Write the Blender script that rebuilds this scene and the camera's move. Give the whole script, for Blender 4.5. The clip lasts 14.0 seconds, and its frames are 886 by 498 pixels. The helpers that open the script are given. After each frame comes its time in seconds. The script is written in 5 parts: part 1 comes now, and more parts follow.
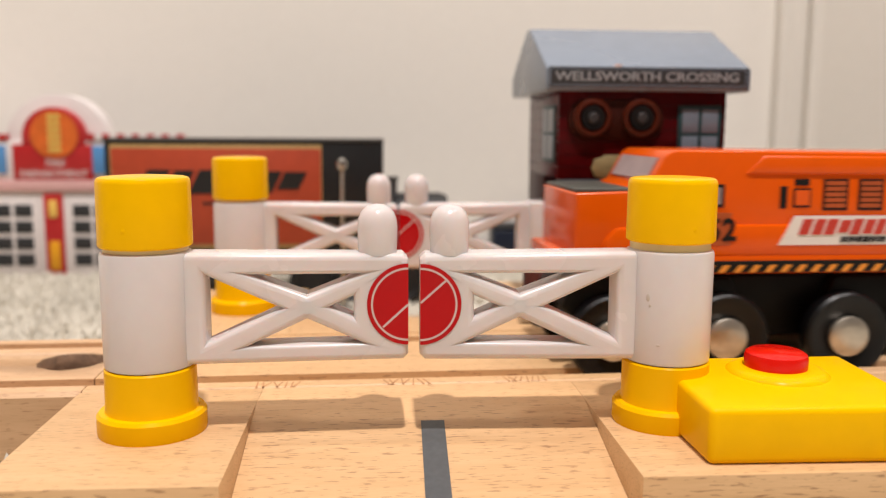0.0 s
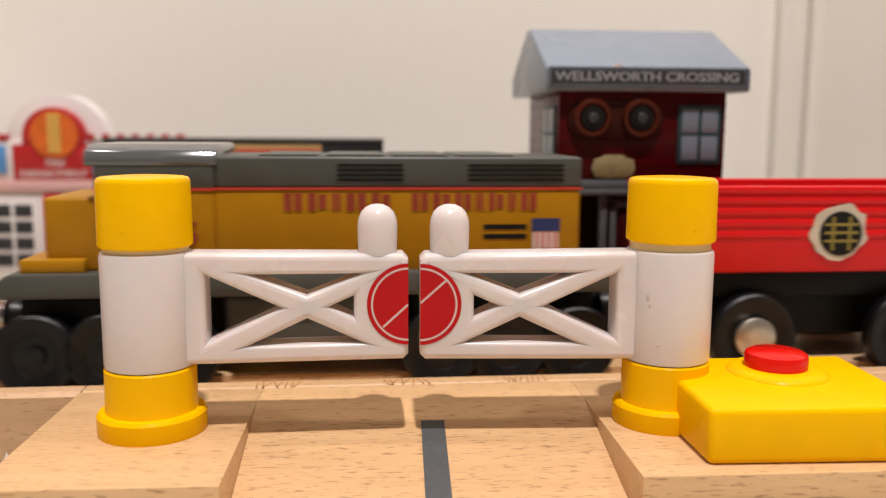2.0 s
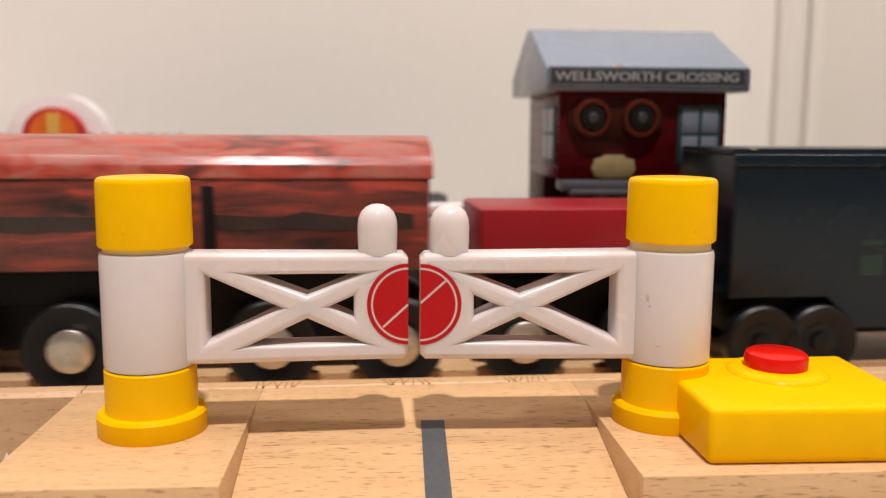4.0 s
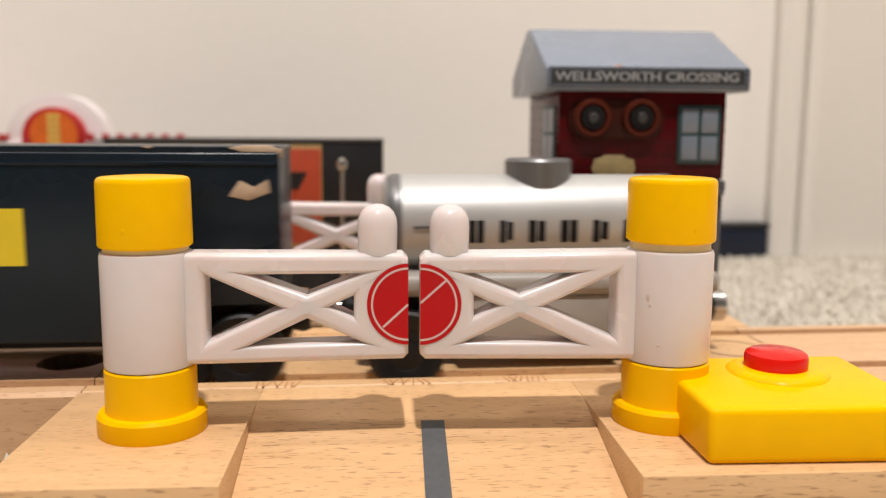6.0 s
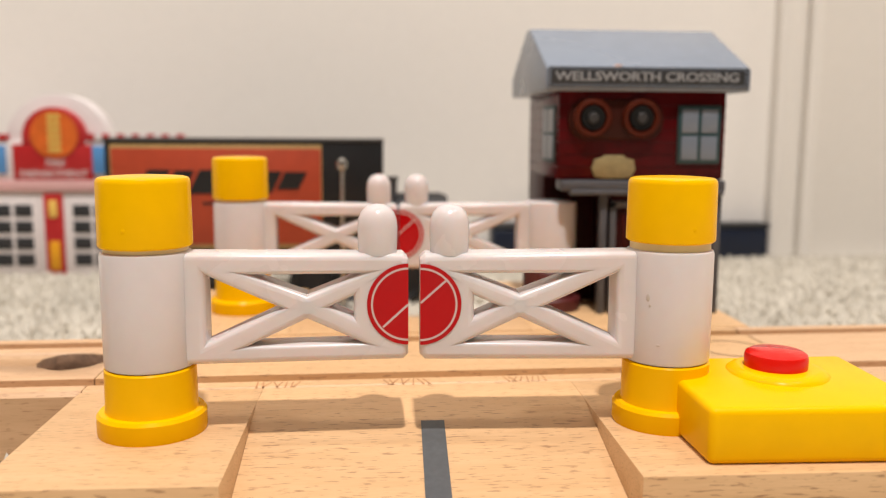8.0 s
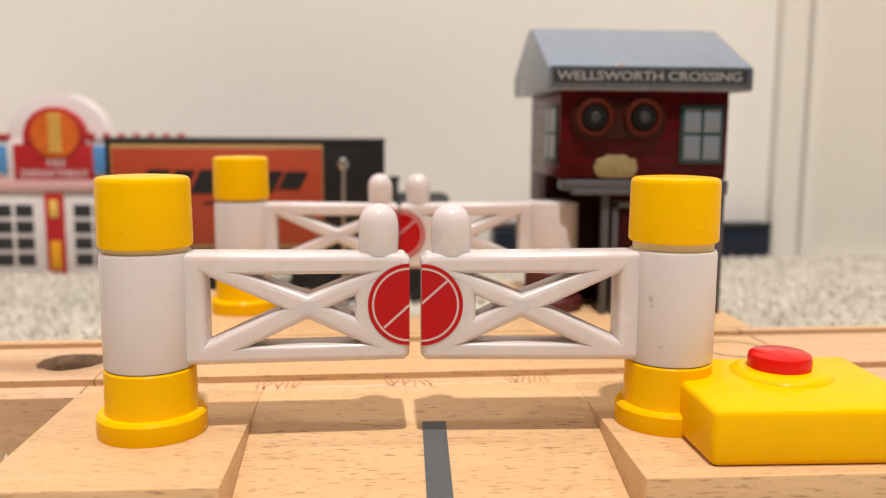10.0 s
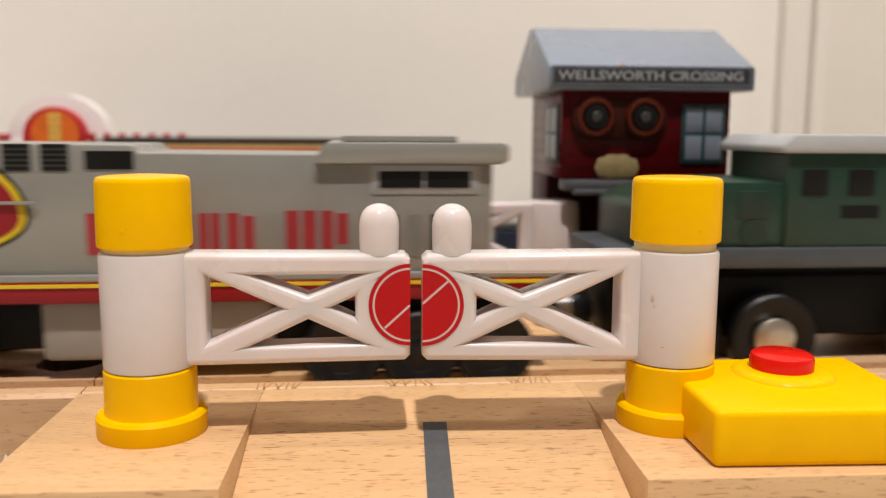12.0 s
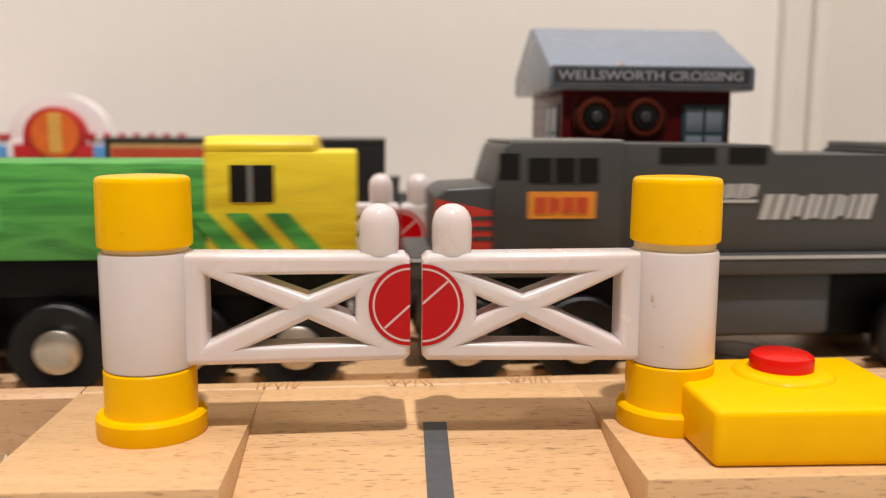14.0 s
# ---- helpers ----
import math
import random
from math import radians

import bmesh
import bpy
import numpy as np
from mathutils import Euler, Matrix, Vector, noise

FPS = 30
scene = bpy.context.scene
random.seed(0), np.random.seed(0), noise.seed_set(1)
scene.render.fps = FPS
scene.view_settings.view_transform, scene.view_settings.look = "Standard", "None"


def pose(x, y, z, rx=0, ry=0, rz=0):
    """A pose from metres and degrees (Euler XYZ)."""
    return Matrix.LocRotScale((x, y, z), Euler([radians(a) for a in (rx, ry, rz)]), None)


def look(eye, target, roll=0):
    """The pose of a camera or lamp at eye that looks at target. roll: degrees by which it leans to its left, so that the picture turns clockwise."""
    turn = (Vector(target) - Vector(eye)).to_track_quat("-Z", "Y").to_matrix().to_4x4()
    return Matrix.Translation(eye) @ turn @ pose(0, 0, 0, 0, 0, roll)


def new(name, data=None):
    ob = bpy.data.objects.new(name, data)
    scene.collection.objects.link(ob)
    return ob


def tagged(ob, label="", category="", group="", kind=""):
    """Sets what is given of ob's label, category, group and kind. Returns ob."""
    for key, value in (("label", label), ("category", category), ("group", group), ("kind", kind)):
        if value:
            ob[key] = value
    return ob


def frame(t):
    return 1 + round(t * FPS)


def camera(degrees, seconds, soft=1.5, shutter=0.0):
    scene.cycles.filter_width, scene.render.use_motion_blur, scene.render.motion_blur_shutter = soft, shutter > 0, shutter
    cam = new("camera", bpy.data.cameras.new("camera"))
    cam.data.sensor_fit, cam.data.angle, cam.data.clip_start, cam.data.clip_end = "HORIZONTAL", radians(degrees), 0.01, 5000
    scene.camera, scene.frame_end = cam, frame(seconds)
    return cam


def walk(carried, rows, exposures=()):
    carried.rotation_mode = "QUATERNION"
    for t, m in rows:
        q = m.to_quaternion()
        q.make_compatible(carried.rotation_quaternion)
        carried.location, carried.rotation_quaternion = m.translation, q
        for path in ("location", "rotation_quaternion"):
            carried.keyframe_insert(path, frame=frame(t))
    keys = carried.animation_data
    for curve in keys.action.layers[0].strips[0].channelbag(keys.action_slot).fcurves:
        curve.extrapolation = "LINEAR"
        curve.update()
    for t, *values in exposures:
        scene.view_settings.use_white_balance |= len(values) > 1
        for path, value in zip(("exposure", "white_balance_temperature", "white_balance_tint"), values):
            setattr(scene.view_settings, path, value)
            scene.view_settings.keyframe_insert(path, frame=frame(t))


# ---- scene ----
# ---- camera ----
cam = camera(54.68, 14.0, soft=1.2, shutter=0.3)
cam.data.dof.use_dof = True
cam.data.dof.focus_distance = 0.134
cam.data.dof.aperture_fstop = 18.5
EYE_A = look((-0.00489, -0.12959, 0.04585), (-0.00489 + 0.07215, -0.12959 + 0.99739, 0.04585 - 0.13970), 0.339)
EYE_B = look((-0.00482, -0.12835, 0.04570), (-0.00482 + 0.06960, -0.12835 + 0.99757, 0.04570 - 0.13970), 0.339)
walk(cam, [(0, EYE_A), (8.2, EYE_A), (9.0, EYE_A), (10.3, look((-0.00483, -0.12855, 0.04572), (-0.00483 + 0.07000, -0.12855 + 0.99755, 0.04572 - 0.13970), 0.339)), (11.3, EYE_B), (14.0, EYE_B)],
     exposures=((0, -0.06, 6500, 10.8), (1.5, -0.06, 6500, 10.8), (3.2, -0.05, 6500, 13.0), (5.3, -0.05, 6500, 11.0), (8.2, -0.05, 6500, 10.0), (12.0, -0.05, 6500, 9.5), (13.2, -0.04, 6500, 11.3), (14, -0.04, 6500, 11.3)))

# ---- light ----
MM = 0.001
CEIL = 2.40
GROUND = -0.012

world = bpy.data.worlds.new("room_air")
scene.world = world
world.use_nodes = True
world.node_tree.nodes["Background"].inputs[0].default_value = (1.0, 0.93, 0.86, 1)
world.node_tree.nodes["Background"].inputs[1].default_value = 0.01


def overhead_lamp(x, y, watts, size, colour=(1.0, 0.935, 0.90)):
    data = bpy.data.lights.new("downlight_lamp", "AREA")
    data.shape, data.size, data.energy, data.color = "DISK", size, watts, colour
    ob = new("downlight_lamp", data)
    ob.matrix_world = pose(x, y, CEIL - 0.012)
    return ob


overhead_lamp(0.06, -0.85, 75, 0.085)
# two added fill lights, no known fixtures, that brighten the wall's left and right
overhead_lamp(-1.05, -0.14, 10, 0.13)
overhead_lamp(1.05, -0.14, 13, 0.13)


# ---- materials ----
def nodes_of(m):
    m.use_nodes = True
    return m.node_tree.nodes, m.node_tree.links, m.node_tree.nodes["Principled BSDF"]


def plain(name, colour, rough=0.5, metal=0.0, vary=0.12, grain=220.0, bump=0.05, coat=0.0, patch=18.0, spec=0.5, sss=0.0):
    """Base colour varied at two scales, roughness varied, fine bump."""
    m = bpy.data.materials.new(name)
    nodes, links, bsdf = nodes_of(m)
    at = nodes.new("ShaderNodeTexCoord")
    fine = nodes.new("ShaderNodeTexNoise")
    fine.inputs["Scale"].default_value, fine.inputs["Detail"].default_value = grain, 6
    broad = nodes.new("ShaderNodeTexNoise")
    broad.inputs["Scale"].default_value, broad.inputs["Detail"].default_value = patch, 4
    links.new(at.outputs["Object"], fine.inputs["Vector"])
    links.new(at.outputs["Object"], broad.inputs["Vector"])
    both = nodes.new("ShaderNodeMath")
    both.operation = "ADD"
    links.new(fine.outputs[0], both.inputs[0])
    links.new(broad.outputs[0], both.inputs[1])
    ramp = nodes.new("ShaderNodeValToRGB")
    ramp.color_ramp.elements[0].position, ramp.color_ramp.elements[1].position = 0.35, 0.68
    lo = [c * (1 - vary) for c in colour]
    hi = [min(1, c * (1 + vary * 0.6)) for c in colour]
    ramp.color_ramp.elements[0].color, ramp.color_ramp.elements[1].color = (*lo, 1), (*hi, 1)
    half = nodes.new("ShaderNodeMath")
    half.operation = "MULTIPLY"
    half.inputs[1].default_value = 0.5
    links.new(both.outputs[0], half.inputs[0])
    links.new(half.outputs[0], ramp.inputs[0])
    links.new(ramp.outputs[0], bsdf.inputs["Base Color"])
    span = nodes.new("ShaderNodeMapRange")
    span.inputs["To Min"].default_value, span.inputs["To Max"].default_value = max(0.02, rough - 0.08), min(1, rough + 0.12)
    links.new(broad.outputs[0], span.inputs["Value"])
    links.new(span.outputs[0], bsdf.inputs["Roughness"])
    bsdf.inputs["Metallic"].default_value = metal
    bsdf.inputs["Coat Weight"].default_value = coat
    bsdf.inputs["Specular IOR Level"].default_value = spec
    if sss:
        bsdf.inputs["Subsurface Weight"].default_value = sss
        bsdf.inputs["Subsurface Radius"].default_value = (0.006, 0.003, 0.0022)
        bsdf.inputs["Subsurface Scale"].default_value = 0.5
    if bump:
        b = nodes.new("ShaderNodeBump")
        b.inputs["Strength"].default_value, b.inputs["Distance"].default_value = bump, 0.0006
        links.new(fine.outputs[0], b.inputs["Height"])
        links.new(b.outputs[0], bsdf.inputs["Normal"])
    return m


def wood(name, light, dark, fleck, along="x", rough=0.5):
    """Beech: long soft grain, short dark ray flecks that run with it."""
    m = bpy.data.materials.new(name)
    nodes, links, bsdf = nodes_of(m)
    at = nodes.new("ShaderNodeTexCoord")

    def stretched(sx, sy, sz, scale, detail):
        mp = nodes.new("ShaderNodeMapping")
        mp.inputs["Scale"].default_value = (sx, sy, sz) if along == "x" else (sy, sx, sz)
        n = nodes.new("ShaderNodeTexNoise")
        n.inputs["Scale"].default_value, n.inputs["Detail"].default_value = scale, detail
        links.new(at.outputs["Object"], mp.inputs["Vector"])
        links.new(mp.outputs[0], n.inputs["Vector"])
        return n
    grain = stretched(1, 9, 9, 40, 5)
    fine = stretched(1, 14, 14, 180, 4)
    rays = stretched(1, 8.0, 8.0, 400, 2.0)
    ramp = nodes.new("ShaderNodeValToRGB")
    ramp.color_ramp.elements[0].position, ramp.color_ramp.elements[1].position = 0.3, 0.72
    ramp.color_ramp.elements[0].color, ramp.color_ramp.elements[1].color = (*dark, 1), (*light, 1)
    mixv = nodes.new("ShaderNodeMath")
    mixv.operation = "MULTIPLY_ADD"
    mixv.inputs[1].default_value = 0.35
    links.new(fine.outputs[0], mixv.inputs[0])
    sc = nodes.new("ShaderNodeMath")
    sc.operation = "MULTIPLY"
    sc.inputs[1].default_value = 0.65
    links.new(grain.outputs[0], sc.inputs[0])
    links.new(sc.outputs[0], mixv.inputs[2])
    links.new(mixv.outputs[0], ramp.inputs[0])
    cut = nodes.new("ShaderNodeValToRGB")
    cut.color_ramp.elements[0].position, cut.color_ramp.elements[1].position = 0.595, 0.68
    links.new(rays.outputs[0], cut.inputs[0])
    mix = nodes.new("ShaderNodeMix")
    mix.data_type = "RGBA"
    mix.inputs[7].default_value = (*fleck, 1)
    links.new(ramp.outputs[0], mix.inputs[6])
    k = nodes.new("ShaderNodeMath")
    k.operation = "MULTIPLY"
    k.inputs[1].default_value = 0.7
    links.new(cut.outputs[0], k.inputs[0])
    links.new(k.outputs[0], mix.inputs[0])
    links.new(mix.outputs[2], bsdf.inputs["Base Color"])
    b = nodes.new("ShaderNodeBump")
    b.inputs["Strength"].default_value, b.inputs["Distance"].default_value = 0.12, 0.0004
    links.new(fine.outputs[0], b.inputs["Height"])
    links.new(b.outputs[0], bsdf.inputs["Normal"])
    bsdf.inputs["Roughness"].default_value = rough
    return m


BEECH = wood("beech", (0.68, 0.435, 0.225), (0.58, 0.35, 0.165), (0.24, 0.11, 0.045))
BEECH_END = wood("beech_track", (0.68, 0.44, 0.25), (0.56, 0.34, 0.18), (0.38, 0.19, 0.09))
WHITE = plain("white_plastic", (0.665, 0.600, 0.585), 0.24, vary=0.04, bump=0.02, patch=45, sss=0.35)
YELLOW = plain("yellow_plastic", (0.88, 0.475, 0.0), 0.22, vary=0.05, bump=0.03, spec=0.06)
REDBTN = plain("red_button", (0.66, 0.008, 0.003), 0.16, vary=0.06, bump=0.02, spec=0.3)
SIGNRED = plain("sign_red", (0.46, 0.002, 0.004), 0.14, vary=0.08, bump=0.02, spec=0.18)
SIGNPALE = plain("sign_pale", (0.62, 0.48, 0.45), 0.3, vary=0.05, bump=0.0)
LINEGREY = plain("road_paint_grey", (0.075, 0.08, 0.085), 0.45, vary=0.2, grain=900)
# dark grey for the unseen room sides, kept low to cut bounce light
UNSEEN_GREY = plain("unseen_room_grey", (0.22, 0.205, 0.19), 0.7, vary=0.03, grain=100, bump=0.04, patch=2)
WALL = plain("wall_paint", (0.87, 0.835, 0.78), 0.6, vary=0.02, grain=300, bump=0.04, patch=3)
TRIM = plain("trim_paint", (0.92, 0.89, 0.84), 0.45, vary=0.02, grain=200, bump=0.02, patch=3)
CARPET = plain("carpet", (0.555, 0.515, 0.435), 0.95, vary=0.12, grain=300, bump=0.35, patch=70, spec=0.05)
CHARRED = plain("branding_brown", (0.46, 0.22, 0.09), 0.6, vary=0.2)


# ---- mesh helpers, in millimetres ----
def part(name, bm, material, parent, label="", smooth=True):
    bmesh.ops.recalc_face_normals(bm, faces=bm.faces[:])
    bmesh.ops.scale(bm, vec=(MM, MM, MM), verts=bm.verts[:])
    me = bpy.data.meshes.new(name)
    bm.to_mesh(me)
    bm.free()
    me.materials.append(material)
    if smooth:
        for poly in me.polygons:
            poly.use_smooth = True
        me.set_sharp_from_angle(angle=radians(32))
    ob = new(name, me)
    if parent is not None:
        ob.parent = parent
    if label:
        tagged(ob, label)
    return ob


def soften(bm, r, seg=2, edges=None):
    if r:
        bmesh.ops.bevel(bm, geom=edges or bm.edges[:], offset=r, segments=seg, profile=0.5, affect="EDGES", clamp_overlap=True)
    return bm


def box(x0, x1, y0, y1, z0, z1, r=0.4, seg=2):
    bm = bmesh.new()
    bmesh.ops.create_cube(bm, size=1)
    for v in bm.verts:
        v.co = Vector(((x0 + x1) / 2 + v.co.x * (x1 - x0), (y0 + y1) / 2 + v.co.y * (y1 - y0), (z0 + z1) / 2 + v.co.z * (z1 - z0)))
    return soften(bm, r, seg)


def prism(pts, y0, y1, r=0.5, seg=2, axis="y"):
    """A side outline in (x, z), extruded across y (or an outline in (y, z) along x, or (x, y) up z)."""
    bm = bmesh.new()

    def at(a, b, c):
        return {"y": (a, c, b), "x": (c, a, b), "z": (a, b, c)}[axis]
    lo = [bm.verts.new(at(a, b, y0)) for a, b in pts]
    hi = [bm.verts.new(at(a, b, y1)) for a, b in pts]
    n = len(pts)
    bm.faces.new(lo)
    bm.faces.new(hi[::-1])
    for i in range(n):
        bm.faces.new((lo[i], lo[(i + 1) % n], hi[(i + 1) % n], hi[i]))
    bmesh.ops.recalc_face_normals(bm, faces=bm.faces[:])
    return soften(bm, r, seg)


def turned(profile, n=40, x=0.0, y=0.0, axis="z", z=0.0):
    """A lathe shape: (radius, height) pairs about an upright axis, or about y or x."""
    bm = bmesh.new()
    rings = []
    for r, h in profile:
        ring = []
        for i in range(n):
            a = 2 * math.pi * i / n
            c, s = r * math.cos(a), r * math.sin(a)
            co = {"z": (x + c, y + s, z + h), "y": (x + c, y + h, z + s), "x": (x + h, y + c, z + s)}[axis]
            ring.append(bm.verts.new(co))
        rings.append(ring)
    for a, b in zip(rings, rings[1:]):
        for i in range(n):
            bm.faces.new((a[i], a[(i + 1) % n], b[(i + 1) % n], b[i]))
    bm.faces.new(rings[0][::-1])
    bm.faces.new(rings[-1])
    return bm


def joined(*meshes):
    out = bmesh.new()
    for b in meshes:
        me = bpy.data.meshes.new("tmp")
        b.to_mesh(me)
        b.free()
        out.from_mesh(me)
        bpy.data.meshes.remove(me)
    return out


def thing(name, x, y, z, label, category, group="", rz=0.0):
    ob = new(name)
    ob.empty_display_size = 0.01
    ob.matrix_world = pose(x, y, z, 0, 0, rz)
    return tagged(ob, label, category, group)


def lettering(name, text, size, material, parent, m, label="", bold=0.0, space=1.0):
    """Flat raised letters, centred, in the thing's space (metres)."""
    cu = bpy.data.curves.new(name, "FONT")
    cu.body, cu.size, cu.extrude, cu.offset, cu.space_character = text, size, 0.00006, bold, space
    cu.align_x, cu.align_y, cu.resolution_u = "CENTER", "CENTER", 3
    tmp = bpy.data.objects.new("tmp", cu)
    scene.collection.objects.link(tmp)
    bpy.context.view_layer.update()
    me = bpy.data.meshes.new_from_object(tmp.evaluated_get(bpy.context.evaluated_depsgraph_get()))
    bpy.data.objects.remove(tmp)
    bpy.data.curves.remove(cu)
    me.materials.clear()
    me.materials.append(material)
    ob = new(name, me)
    ob.parent = parent
    ob.matrix_basis = m
    if label:
        tagged(ob, label)
    return ob


FRONT = pose(0, 0, 0, 90, 0, 0)


def on_front(x, y, z, rz=0.0):
    """A pose for lettering on a face that looks along -y; millimetres."""
    return pose(x * MM, y * MM, z * MM) @ FRONT @ pose(0, 0, 0, 0, 0, rz)


# ---- room ----
def structure(name, bm, material, label, category="", smooth=True):
    return tagged(part(name, bm, material, None, "", smooth), label, category or name.split("_")[0], kind="structure")


WALL_Y, DOOR_Y = 258.0, 251.0
structure("ground", box(-2500, 2500, -3000, 340, -60, -12.5, 0), CARPET, "beige cut-pile carpet floor", "carpet")
structure("wall_north", box(-2400, 186, WALL_Y, WALL_Y + 100, -12.5, 2400, 0), WALL, "off-white painted room wall behind the tracks", "wall")
structure("door_1", joined(box(192.9, 1000, DOOR_Y + 4, DOOR_Y + 44, -12.5, 2050, 1.0)), TRIM, "off-white painted door panel", "door")
structure("wall_north_right", box(193.3, 2400, WALL_Y + 12, WALL_Y + 100, -12.5, 2400, 0), WALL, "off-white painted room wall beside the door", "wall")
structure("trim", joined(box(173.3, 179.6, DOOR_Y, WALL_Y + 20, -12.5, 2050, 1.2, 3), box(179.6, 187.4, DOOR_Y + 3, WALL_Y + 20, -12.5, 2050, 1.0, 3),
                         box(187.4, 192.7, DOOR_Y - 1, WALL_Y + 20, -12.5, 2050, 1.2, 3)), TRIM, "white moulded door casing", "trim")
# unseen added surfaces that close the room, darkened so shadows stay deep
structure("wall_south", box(-2400, 2400, -3000, -2900, -12.5, 2400, 0), UNSEEN_GREY, "unseen dark grey wall that cuts bounce light", "wall")
structure("wall_west", box(-2500, -2400, -3000, 340, -12.5, 2400, 0), UNSEEN_GREY, "unseen dark grey wall that cuts bounce light", "wall")
structure("wall_east", box(2400, 2500, -3000, 340, -12.5, 2400, 0), UNSEEN_GREY, "unseen dark grey wall that cuts bounce light", "wall")
structure("ceiling", box(-2500, 2500, -3000, 340, 2400, 2460, 0), UNSEEN_GREY, "unseen dark grey ceiling that cuts bounce light", "ceiling")


def carpet_pile():
    """Short leaning tufts where the carpet is seen near by."""
    rng = np.random.default_rng(5)
    xs, ys = np.meshgrid(np.arange(-0.30, 0.37, 0.0026), np.arange(-0.06, 0.258, 0.0026))
    x = xs.ravel() + rng.normal(0, 0.0009, xs.size)
    y = ys.ravel() + rng.normal(0, 0.0009, xs.size)
    keep = ((y > 0.058) & (y < 0.2565)) | (x < -0.056)
    keep &= ~((np.abs(x) < 0.06) & (y < 0.13))
    keep &= ~((x > 0.02) & (x < 0.095) & (y < 0.15))
    keep &= ~((y > 0.0205 + 0.0314 * x) & (y < 0.0615 + 0.0314 * x))
    keep &= ~((x < -0.092) & (y > 0.217))
    keep &= ~((x > 0.172) & (y > 0.249))
    x, y = x[keep], y[keep]
    n = len(x)
    h = 0.0014 + 0.0014 * rng.random(n)
    w = 0.0017 + 0.0007 * rng.random(n)
    turn = rng.random(n) * 6.283
    verts = np.zeros((n, 5, 3))
    for k in range(4):
        verts[:, k, 0] = x + w * np.cos(turn + k * 1.5708)
        verts[:, k, 1] = y + w * np.sin(turn + k * 1.5708)
        verts[:, k, 2] = GROUND - 0.001
    verts[:, 4, 0] = x + rng.normal(0, 0.0009, n)
    verts[:, 4, 1] = y + rng.normal(0, 0.0009, n)
    verts[:, 4, 2] = GROUND + h - 0.0006
    base = np.arange(n)[:, None] * 5
    faces = np.concatenate([base + np.array(t) for t in ((0, 1, 4), (1, 2, 4), (2, 3, 4), (3, 0, 4))])
    me = bpy.data.meshes.new("carpet_pile")
    me.from_pydata(verts.reshape(-1, 3).tolist(), [], faces.tolist())
    me.materials.append(CARPET)
    return tagged(new("carpet_pile", me), "beige carpet pile of short tufts", "carpet", kind="stuff")


carpet_pile()


# ---- tracks ----
TRACK_Y, TRACK_TURN = 41.0, 1.8
GROOVE = [(-20, -12), (-20, -0.8), (-19.2, 0), (-16, 0), (-16, -3), (-11.8, -3), (-11.8, 0), (11.8, 0), (11.8, -3), (16, -3), (16, 0), (19.2, 0), (20, -0.8), (20, -12)]


def along(s):
    """A point of the straight railway line, s millimetres from its middle."""
    a = radians(TRACK_TURN)
    return s * math.cos(a) * MM, (TRACK_Y + s * math.sin(a)) * MM


def track_piece(s0, s1, label, socket=False):
    x, y = along((s0 + s1) / 2)
    ob = thing("track_piece", x, y, 0, label, "toy track", "wooden track pieces", TRACK_TURN)
    h = (s1 - s0) / 2
    part("rail_body", prism(GROOVE, -h, h, 0.0, axis="x"), BEECH_END, ob)
    return ob


def curve_points(branch, n, step):
    """Left branch: a bend towards the room's middle, then straight; (x, y, heading)."""
    x, y = along(-195)
    a = radians(TRACK_TURN) + math.pi
    out = []
    for i in range(n):
        out.append((x, y, a))
        bend = branch * step if i * step < 300 else 0
        a += bend / 0.19 * 0.001
        x += step * MM * math.cos(a)
        y += step * MM * math.sin(a)
    return out


BRANCH = curve_points(1, 1400, 1.0)


def bent_track(pts, label):
    """A grooved track swept along points of the plan."""
    bm = bmesh.new()
    rings = []
    for x, y, a in pts:
        nx, ny = -math.sin(a), math.cos(a)
        rings.append([bm.verts.new((x / MM + nx * u, y / MM + ny * u, z)) for u, z in GROOVE])
    n = len(GROOVE)
    for p, q in zip(rings, rings[1:]):
        for i in range(n):
            bm.faces.new((p[i], p[(i + 1) % n], q[(i + 1) % n], q[i]))
    bm.faces.new(rings[0])
    bm.faces.new(rings[-1][::-1])
    return tagged(part("track_piece", bm, BEECH_END, None), label, "toy track", "wooden track pieces")


CROSS_L, CROSS_R = -58.0, 78.0
LEFT_TRACK = track_piece(-200, CROSS_L - 0.2, "straight beech toy track with two wheel grooves")
track_piece(CROSS_R + 0.4, 250, "straight beech toy track with two wheel grooves")
track_piece(250.6, 560, "straight beech toy track with two wheel grooves")
track_piece(560.6, 1000, "straight beech toy track with two wheel grooves")
track_piece(-440, -200.6, "straight beech toy track with two wheel grooves")
track_piece(-800, -440.6, "straight beech toy track with two wheel grooves")
track_piece(-1300, -800.6, "straight beech toy track with two wheel grooves")
bent_track(BRANCH[46:301:6], "curved beech toy track that branches off")
bent_track(BRANCH[301:1101:40], "straight beech toy track on the branch")

# round socket with rough sides at the end of the track beside the crossing
SOCKET_DARK = plain("socket_wood", (0.20, 0.11, 0.06), 0.8, vary=0.5, grain=700, bump=0.5)


